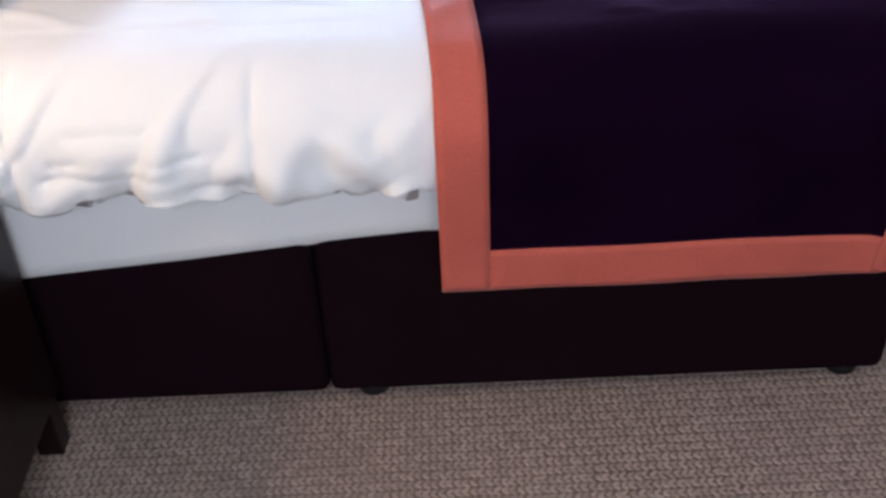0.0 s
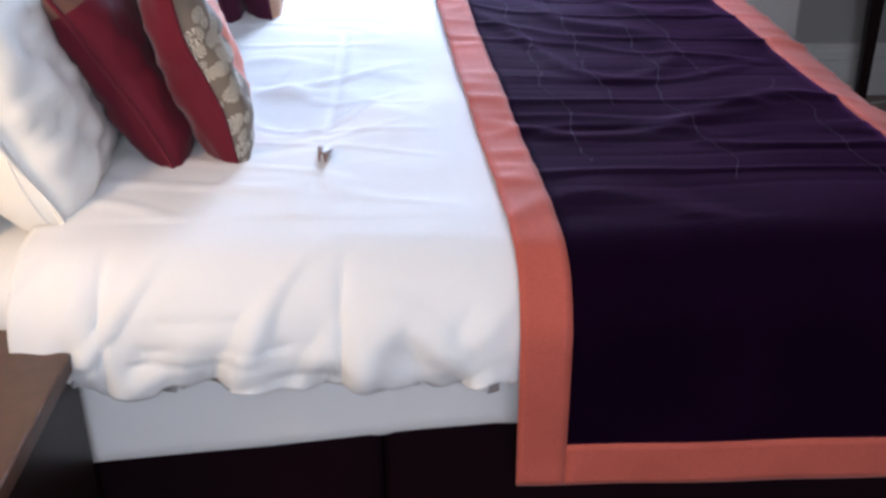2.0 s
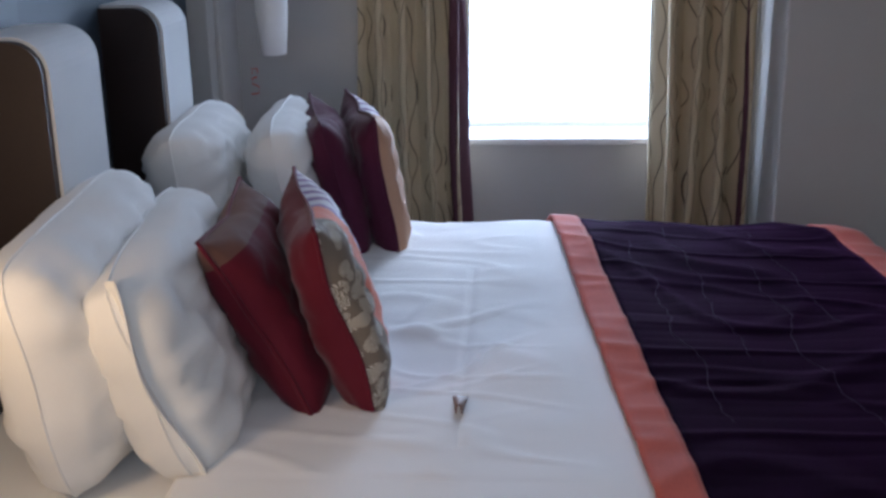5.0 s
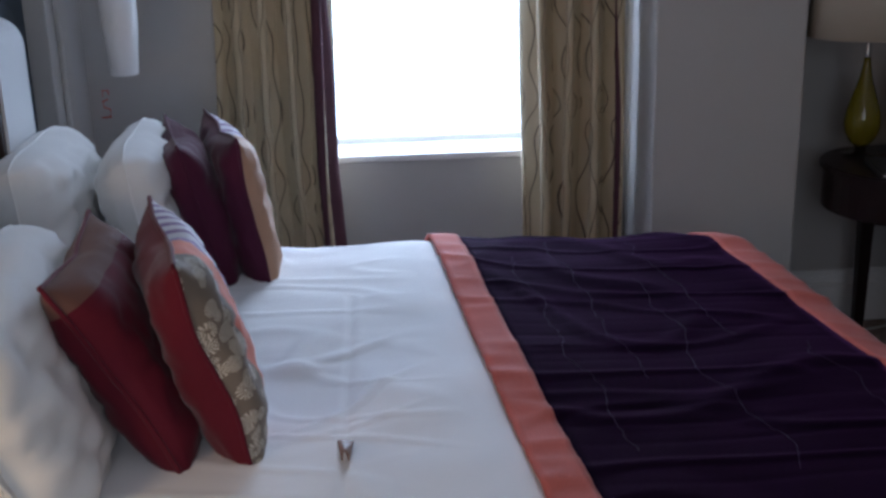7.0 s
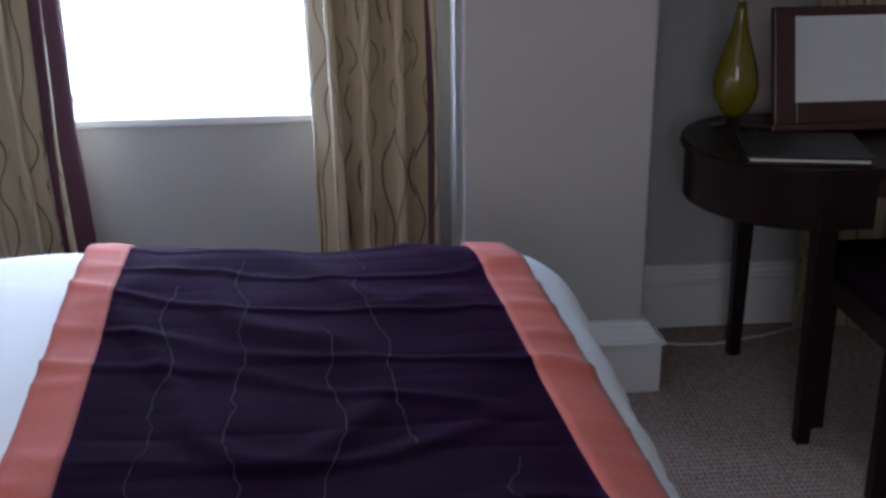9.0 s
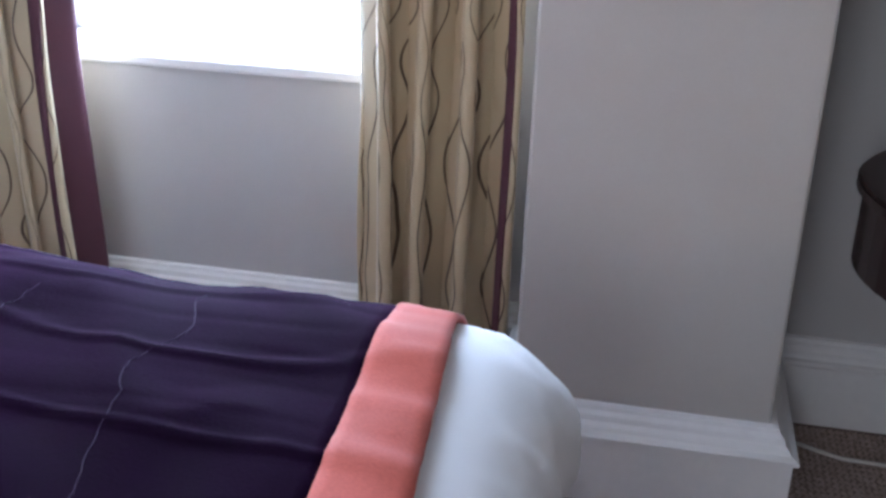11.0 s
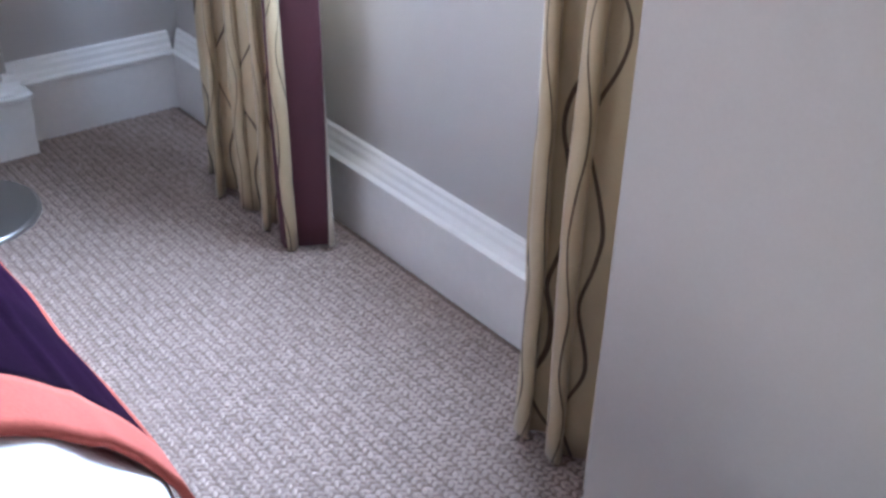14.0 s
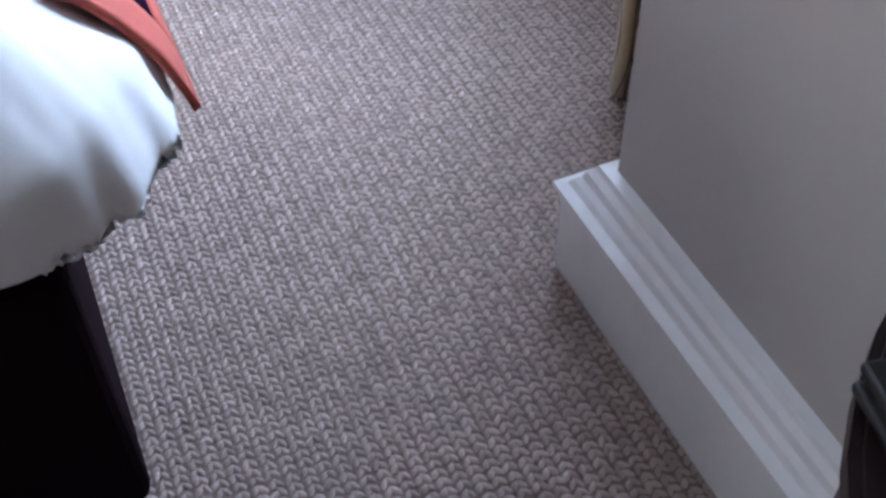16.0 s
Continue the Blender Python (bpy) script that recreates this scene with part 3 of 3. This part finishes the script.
def pad(w, h, t, seed, n=34, pinch=0.10, wrinkle=0.010, puff=0.55, corner=0.0):
    """A stuffed pad in its own upright plane: width along Y, height along Z from 0, bulging both ways in X. Gives the front and the back."""
    out = []
    for side in (1, -1):
        bm = bmesh.new()
        uvl = bm.loops.layers.uv.new("UVMap")
        g = []
        for i in range(n + 1):
            row = []
            for j in range(n + 1):
                s, q = 2 * i / n - 1, 2 * j / n - 1
                s = math.sin(s * math.pi / 2) * 0.35 + s * 0.65
                q = math.sin(q * math.pi / 2) * 0.35 + q * 0.65
                fill = max(0.0, (1 - s ** 4) * (1 - q ** 4)) ** puff
                narrow = 1 - pinch * (1 - abs(s * q)) * (abs(s) ** 4 + abs(q) ** 4) * 0.5 - corner * (s * q) ** 4
                y, z = s * w / 2 * narrow, q * h / 2 * narrow
                x = side * t / 2 * fill * (1 + 0.12 * fnoise(s * 2 + seed, q * 2, side))
                edge = max(abs(s), abs(q))
                x += wrinkle * fnoise(s * 5 + seed, q * 5 + seed, side) * min(1, fill * 2)
                x += wrinkle * 0.8 * fnoise(math.atan2(q, s) * 5, edge * 2, seed) * fill * edge
                x -= side * wrinkle * 1.1 * crease(s + seed, q, 2.2, 3.0, seed + side * 0.3, 0.10) * fill
                x += 0.012 * fnoise(s * 1.3, q * 1.3, seed + 9) * (1 - fill)
                row.append(bm.verts.new((x, y, z + h / 2)))
            g.append(row)
        for i in range(n):
            for j in range(n):
                f = bm.faces.new((g[i][j], g[i + 1][j], g[i + 1][j + 1], g[i][j + 1]))
                for lp, (ii, jj) in zip(f.loops, ((i, j), (i + 1, j), (i + 1, j + 1), (i, j + 1))):
                    lp[uvl].uv = (ii / n, jj / n)
        out.append(bm)
    return out


def rim(w, h, seed, pinch=0.10, corner=0.0, n=34):
    pts = []
    for k in range(4 * n + 1):
        e, f = divmod(k % (4 * n), n)
        t = 2 * f / n - 1
        t = math.sin(t * math.pi / 2) * 0.35 + t * 0.65
        s, q = ((t, -1), (1, t), (-t, 1), (-1, -t))[e]
        narrow = 1 - pinch * (1 - abs(s * q)) * (abs(s) ** 4 + abs(q) ** 4) * 0.5 - corner * (s * q) ** 4
        pts.append((0.012 * fnoise(s * 1.3, q * 1.3, seed + 9), s * w / 2 * narrow, q * h / 2 * narrow + h / 2))
    return pts


def stuffed(name, label, category, group, foot, lean, turn, w, h, t, seed, front, back, piping=None, spin=0.0, pinch=0.24, wrinkle=0.006, puff=0.55, corner=0.0):
    ob = thing(name, label, category, group)
    ob.matrix_world = pose(*foot, 0, 0, turn) @ pose(0, 0, 0, 0, -lean, 0) @ Matrix.Translation((0, 0, h / 2)) @ pose(0, 0, 0, spin) @ Matrix.Translation((0, 0, -h / 2))
    a, b = pad(w, h, t, seed, 34, pinch, wrinkle, puff, corner)
    part("front", a, front, ob, smooth=True)
    part("back", b, back, ob, smooth=True)
    part("piping", tube(rim(w, h, seed, pinch, corner), 0.004 if piping else 0.0025, 6), piping or front, ob, smooth=True)
    return ob


SOFT = dict(pinch=0.07, wrinkle=0.013, puff=0.48, corner=0.09)
stuffed("pillow", "plump white cotton pillow propped against the headboard", "pillow", "pillows on the bed", (0.445, 0.40, 0.595), 10, 6, 0.66, 0.37, 0.20, 1, PILLOW, PILLOW, **SOFT)
flap = stuffed("pillow", "white cotton pillow with a loose flap end", "pillow", "pillows on the bed", (0.600, 0.43, 0.598), 19, 8, 0.64, 0.34, 0.19, 2, PILLOW, PILLOW, **SOFT)
cloth("flap", 0, 1, 0, 1, 8, 26, lambda u, v: Vector((0.004 + 0.010 * math.sin(v * 7 + 1) * u + 0.010 * u, -0.284 - 0.045 * u * (0.5 + 0.5 * math.sin(v * 3.1)), 0.02 + 0.32 * v)), PILLOW, flap, "loose open flap of the pillowcase", 0.003)
stuffed("pillow", "plump white cotton pillow propped against the headboard", "pillow", "pillows on the bed", (0.405, 1.21, 0.595), 8, 4, 0.54, 0.365, 0.20, 3, PILLOW, PILLOW, **SOFT)
stuffed("pillow", "white cotton pillow leaning on another pillow", "pillow", "pillows on the bed", (0.605, 1.29, 0.598), 10, 6, 0.56, 0.36, 0.17, 4, PILLOW, PILLOW, **SOFT)
stuffed("cushion", "maroon cushion with a taupe satin top band", "cushion", "scatter cushions on the bed", (0.765, 0.505, 0.612), 27, 5, 0.41, 0.355, 0.12, 5, MAROON_BAND, MAROON_BAND, MAROON)
stuffed("cushion", "maroon cushion printed with cream blossoms and orange stripes", "cushion", "scatter cushions on the bed", (0.827, 0.512, 0.612), 15, 15, 0.41, 0.348, 0.12, 6, PRINT, MAROON, MAROON)
stuffed("cushion", "plum cotton cushion behind a striped one", "cushion", "scatter cushions on the bed", (0.712, 1.295, 0.612), 14, 12, 0.42, 0.355, 0.12, 7, PLUM, PLUM, PLUM)
stuffed("cushion", "plum cushion with a tan and lilac striped front", "cushion", "scatter cushions on the bed", (0.778, 1.305, 0.612), 8, 16, 0.42, 0.355, 0.11, 8, PRINT_TAN, PLUM, PLUM)

# ---- headboards ----


def headboard(y0, y1):
    hb = thing("headboard", "tall upholstered headboard post, cream front and dark leather sides", "headboard", "headboard posts", at=(WEST + 0.006, (y0 + y1) / 2, 0))
    w = (y1 - y0) / 2

    def slab(a, b, grow):
        d, r, top = 0.13 + grow, 0.055 + grow, 1.195 + grow
        pts = [(0, 0.02), (d, 0.02)] + [(d - r + r * math.cos(t), top - r + r * math.sin(t)) for t in [math.pi / 2 * k / 8 for k in range(9)]] + [(0, top)]
        bm = bmesh.new()
        f = bm.faces.new([bm.verts.new((x, a, z)) for x, z in pts])
        ext = bmesh.ops.extrude_face_region(bm, geom=[f])["geom"]
        bmesh.ops.translate(bm, vec=(0, b - a, 0), verts=[v for v in ext if isinstance(v, bmesh.types.BMVert)])
        return bm

    part("core", slab(-w, w, 0.0), BROWN_LEATHER, hb)
    part("front_panel", slab(-w + 0.018, w - 0.012, 0.006), CREAM, hb, "cream linen front")


headboard(0.53, 0.785)
headboard(1.155, 1.37)

# ---- bedside ----
nt = thing("bedside_table", "low dark walnut bedside table beside the bed", "bedside table", at=(0.455, -0.245, 0))
part("top", box((-0.24, -0.25, 0.505), (0.24, 0.255, 0.532), 0.003), TABLE_WOOD, nt, "walnut veneer top")
part("body", box((-0.225, -0.235, 0.10), (0.225, 0.24, 0.505), 0.004), DARK_WOOD, nt)
for z in (0.12, 0.31):
    dr = part("drawer", box((-0.21, -0.25, z), (0.21, -0.235, z + 0.175), 0.004), DARK_WOOD, nt)
    part("handle", box((-0.05, -0.265, z + 0.08), (0.05, -0.25, z + 0.095), 0.004), STEEL, dr)
for sx in (-1, 1):
    for sy in (-1, 1):
        part("leg", box((sx * 0.2 - 0.02, sy * 0.21 - 0.02, 0), (sx * 0.2 + 0.02, sy * 0.21 + 0.02, 0.10), 0.003), DARK_WOOD, nt)

pt = thing("pedestal_table", "small dark pedestal table on a round steel base", "side table", at=(0.455, 1.80, 0))
part("base_plate", lathe([(0.150, 0), (0.150, 0.008), (0.142, 0.012), (0.03, 0.016)], n=40), STEEL, pt, "round steel base plate", True)
part("post", box((-0.026, -0.026, 0.014), (0.026, 0.026, 0.50), 0.004), DARK_WOOD, pt)
part("top", lathe([(0.16, 0.50), (0.17, 0.505), (0.17, 0.525), (0.165, 0.53)], n=40), DARK_WOOD, pt)


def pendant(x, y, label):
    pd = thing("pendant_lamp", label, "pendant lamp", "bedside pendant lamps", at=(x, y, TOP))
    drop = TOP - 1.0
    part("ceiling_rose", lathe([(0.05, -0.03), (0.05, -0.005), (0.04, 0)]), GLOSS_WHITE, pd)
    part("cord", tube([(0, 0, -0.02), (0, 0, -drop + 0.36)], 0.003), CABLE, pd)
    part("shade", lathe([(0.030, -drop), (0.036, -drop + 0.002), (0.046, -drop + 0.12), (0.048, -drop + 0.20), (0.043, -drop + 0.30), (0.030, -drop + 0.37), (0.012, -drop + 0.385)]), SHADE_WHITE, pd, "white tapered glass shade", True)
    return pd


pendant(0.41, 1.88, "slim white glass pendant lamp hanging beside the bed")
cordx = thing("pull_cord_tag", "folded red plastic tag on the wall", "wall tag", at=(0.22, NORTH - 0.003, 0.80))
part("zigzag", tube([(-0.012, 0, 0.0), (0.014, 0, 0.002), (0.016, 0, 0.026), (-0.004, 0, 0.034), (-0.006, 0, 0.052), (0.010, 0, 0.058)], 0.0024), RED_CORD, cordx)
part("hook", tube([(-0.004, 0, 0.068), (-0.004, 0, 0.086), (0.014, 0, 0.086), (0.014, 0, 0.072)], 0.002), RED_CORD, cordx)

# warm bedside lamp on the near table
lamp = thing("bedside_lamp", "small bedside lamp with a warm fabric shade", "table lamp", at=(0.33, -0.36, 0.532))
part("base", lathe([(0.06, 0), (0.06, 0.012), (0.015, 0.02), (0.012, 0.26)]), STEEL, lamp, "", True)
part("shade", lathe([(0.11, 0.24), (0.112, 0.245), (0.085, 0.42), (0.080, 0.42)]), SHADE_BEIGE, lamp, "", True)
bulb = new("bedside_lamp_light", bpy.data.lights.new("bedside_lamp_light", "POINT"))
bulb.data.energy, bulb.data.color, bulb.data.shadow_soft_size = 18, (1.0, 0.64, 0.32), 0.09
bulb.location = (0.33, -0.36, 1.02)

# ---- curtains ----


def curtain(name, x0, x1, y, folds, label, band=None, z1=2.42, seed=0.0, lean=0.0, deep=0.052):
    c = thing(name, label, "curtain", "window curtains", at=((x0 + x1) / 2, y, 0))
    mid, half = (x0 + x1) / 2, (x1 - x0) / 2

    def place(s, z):
        ph = 2 * math.pi * (folds * s + 0.25 * fnoise(s * 3 + seed, z * 0.5, 1) + 0.12 * fnoise(s * 6, z * 1.3, seed))
        d = deep * (0.75 + 0.5 * fnoise(s * 4, seed, 0))
        return Vector((-half + 2 * half * s + 0.022 * math.sin(2 * ph) + lean * min(z, 0.65) * s, d * math.sin(ph) + 0.008 * fnoise(s * 9, z * 2, seed), z))

    def strip(nm, s0, s1, mat, n, lab=""):
        bm = bmesh.new()
        uvl = bm.loops.layers.uv.new("UVMap")
        nz = 46
        full = (x1 - x0) * 2.0
        g = [[bm.verts.new(place(s0 + (s1 - s0) * i / n, 0.012 + 0.006 * math.sin(i * 0.7) + (z1 - 0.012) * (j / nz))) for j in range(nz + 1)] for i in range(n + 1)]
        for i in range(n):
            for j in range(nz):
                f = bm.faces.new((g[i][j], g[i + 1][j], g[i + 1][j + 1], g[i][j + 1]))
                for lp, (ii, jj) in zip(f.loops, ((i, j), (i + 1, j), (i + 1, j + 1), (i, j + 1))):
                    lp[uvl].uv = ((s0 + (s1 - s0) * ii / n) * full + seed, z1 * jj / nz)
        ob = part(nm, bm, mat, c, lab, True)
        so = ob.modifiers.new("thickness", "SOLIDIFY")
        so.thickness, so.offset = 0.004, 0
        return ob

    if band == "right":
        strip("drape", 0, 0.86, CURTAIN, 80)
        strip("band", 0.86, 0.945, BAND, 12, "plum inner band, mostly the shade beside the lining")
        strip("edge", 0.945, 1.0, LINING, 8, "cream lining edge")
    elif band == "far":
        strip("drape", 0, 0.975, CURTAIN, 80)
        strip("band", 0.975, 1.0, BAND, 8, "dark side edge")
    else:
        strip("drape", 0, 1, CURTAIN, 90)
    part("pole", tube([(-half - 0.05, 0, z1 + 0.02), (half + 0.05, 0, z1 + 0.02)], 0.014, 12), DARK_WOOD, c)
    return c


curtain("curtain", 0.60, 0.985, 2.285, 4.3, "full-length gold curtain with dark wavy lines and a shade-dark plum edge", "right", seed=0.3, lean=-0.06)
curtain("curtain", 1.52, 1.838, 2.275, 3.8, "full-length gold curtain with dark wavy lines beside the pier", "far", seed=5.7)
curtain("curtain", 2.84, 3.75, 2.33, 8, "closed gold curtain with dark wavy lines behind the desk", None, seed=11.1)

# ---- desk corner ----
dk = thing("dressing_table", "dark stained dressing table with a bowed end", "dressing table", at=(2.63, 1.97, 0))
bow = [(-0.235 * math.cos(t), 0.262 * math.sin(t)) for t in [math.pi / 2 - math.pi * k / 24 for k in range(25)]]
part("top", prism([(1.1, 0.27)] + [(x * 1.03, y * 1.03) for x, y in bow] + [(1.1, -0.27)], 0.633, 0.655, 0.005), DARK_WOOD, dk)
part("apron", prism([(0.10, 0.255)] + [(x * 0.98, y * 0.97) for x, y in bow] + [(0.10, -0.255)], 0.520, 0.633), DARK_WOOD, dk)
part("drawer", box((0.10, -0.245, 0.585), (1.08, 0.255, 0.633), 0.004), MIRROR_WOOD, dk)
for x, y in ((0.0, 0.235), (0.0, -0.235), (1.04, 0.235), (1.04, -0.235)):
    bm = box((x - 0.024, y - 0.024, 0), (x + 0.024, y + 0.024, 0.585), 0.004)
    for v in bm.verts:
        if v.co.z < 0.3:
            v.co.x, v.co.y = x + (v.co.x - x) * 0.65, y + (v.co.y - y) * 0.65
    part("leg", bm, DARK_WOOD, dk)

st_ = thing("stool", "dark wooden dressing stool pushed under the table", "stool", at=(2.88, 1.645, 0))
part("seat", box((-0.22, -0.19, 0.40), (0.22, 0.19, 0.46), 0.02, 3), DIVAN, st_, "dark padded seat")
part("frame", box((-0.21, -0.18, 0.34), (0.21, 0.18, 0.40), 0.004), DARK_WOOD, st_)
for sx in (-1, 1):
    for sy in (-1, 1):
        part("leg", box((sx * 0.19 - 0.017, sy * 0.16 - 0.017, 0), (sx * 0.19 + 0.017, sy * 0.16 + 0.017, 0.34), 0.003), DARK_WOOD, st_)

mr = thing("table_mirror", "rectangular tabletop mirror in a wide mahogany frame, tilted back", "mirror", at=(2.615, 2.035, 0.659))
mr.rotation_euler = (radians(-14.5), 0, 0)
MW, MH, MF = 0.66, 0.285, 0.052
part("frame", box((0, -0.012, 0.012), (MF, 0.012, MH), 0.004), MIRROR_WOOD, mr)
part("frame", box((MW - MF, -0.012, 0.012), (MW, 0.012, MH), 0.004), MIRROR_WOOD, mr)
part("frame", box((MF, -0.012, 0.012), (MW - MF, 0.012, 0.012 + MF), 0.004), MIRROR_WOOD, mr)
part("frame", box((MF, -0.012, MH - 0.022), (MW - MF, 0.012, MH), 0.004), MIRROR_WOOD, mr)
part("glass", box((MF, -0.006, 0.012 + MF), (MW - MF, 0.004, MH - 0.022)), MIRROR, mr, "silvered mirror glass")
part("foot", box((-0.02, -0.05, -0.004), (MW + 0.02, 0.06, 0.014), 0.004), MIRROR_WOOD, mr)

tl = thing("table_lamp", "olive glass teardrop table lamp with a beige drum shade", "table lamp", at=(2.535, 2.085, 0.655))
part("foot", lathe([(0.05, 0), (0.05, 0.006), (0.02, 0.010), (0.014, 0.03)]), CLEAR, tl, "clear glass foot", True)
part("body", lathe([(0.014, 0.028), (0.034, 0.045), (0.050, 0.075), (0.054, 0.105), (0.049, 0.14), (0.034, 0.19), (0.020, 0.235), (0.012, 0.28), (0.009, 0.30)], n=36), AMBER, tl, "olive amber glass", True)
part("stem", lathe([(0.009, 0.298), (0.010, 0.31), (0.006, 0.38)]), STEEL, tl)
part("shade", lathe([(0.175, 0.36), (0.178, 0.361), (0.165, 0.56), (0.162, 0.56)], n=40), SHADE_BEIGE, tl, "beige fabric drum shade", True)

fo = thing("folder", "black leather information folder lying on the dressing table", "folder", at=(2.60, 1.855, 0.6555))
fo.rotation_euler = (0, 0, radians(-12))
part("cover", box((-0.12, -0.11, 0.0), (0.14, 0.11, 0.006), 0.002), BLACK, fo)
part("pages", box((-0.112, -0.104, 0.006), (0.134, 0.104, 0.013), 0.001), PAPER, fo)
part("cover", box((-0.12, -0.11, 0.013), (0.14, 0.11, 0.019), 0.002), BLACK, fo)

cb = tagged(part("power_cable", tube([(2.37, 2.36, 0.006), (2.42, 2.30, 0.006), (2.50, 2.265, 0.006), (2.60, 2.26, 0.006), (2.75, 2.30, 0.006), (2.9, 2.36, 0.006)], 0.004), CABLE, smooth=True), "thin white power cable lying on the carpet", "cable")

# ---- carpet loops ----


def loops(name, x0, x1, y0, y1, label):
    """Chevron rows of wool loops running along x."""
    px, py = 0.0118, 0.0180
    nx, ny = int((x1 - x0) / px), int((y1 - y0) / py)
    rng = np.random.default_rng(4)
    i, j, s = np.meshgrid(np.arange(nx), np.arange(ny), np.array([-1, 1]), indexing="ij")
    i, j, s = i.ravel(), j.ravel(), s.ravel()
    k = len(i)
    cx = x0 + (i + 0.5) * px + rng.normal(0, 0.0007, k)
    cy = y0 + (j + 0.5) * py + s * py * 0.205 + rng.normal(0, 0.0005, k)
    ang = s * 0.60 + rng.normal(0, 0.10, k)
    ln, wd, ht = 0.0080 * rng.uniform(0.85, 1.15, k), 0.0036 * rng.uniform(0.85, 1.15, k), 0.0038 * rng.uniform(0.75, 1.2, k)
    dx, dy = np.cos(ang), np.sin(ang)
    rows = []
    for a, b, h in ((-1, 0, 0.2), (-0.3, -1, 0.1), (0.45, -0.9, 0.1), (1, 0, 0.3), (0.45, 0.9, 0.1), (-0.3, 1, 0.1), (-0.35, 0, 0.9), (0.45, 0, 1.0)):
        rows.append(np.stack([cx + a * ln * dx - b * wd * dy, cy + a * ln * dy + b * wd * dx, h * ht], -1))
    verts = np.stack(rows, 1).reshape(-1, 3)
    tri = np.array([(0, 1, 6), (1, 2, 7), (1, 7, 6), (2, 3, 7), (3, 4, 7), (4, 5, 6), (4, 6, 7), (5, 0, 6)])
    faces = (tri[None] + 8 * np.arange(k)[:, None, None]).reshape(-1, 3)
    me = bpy.data.meshes.new(name)
    me.from_pydata(verts.tolist(), [], faces.tolist())
    me.materials.append(PILE)
    me.shade_smooth()
    return tagged(new(name, me), label, "carpet", kind="stuff")


loops("carpet_pile", 0.20, 3.1, 1.30, 2.39, "beige and mauve looped wool carpet pile")
loops("carpet_pile", 0.20, 3.1, -0.75, 0.35, "beige and mauve looped wool carpet pile")
loops("carpet_pile", 1.90, 3.1, 0.35, 1.30, "beige and mauve looped wool carpet pile")
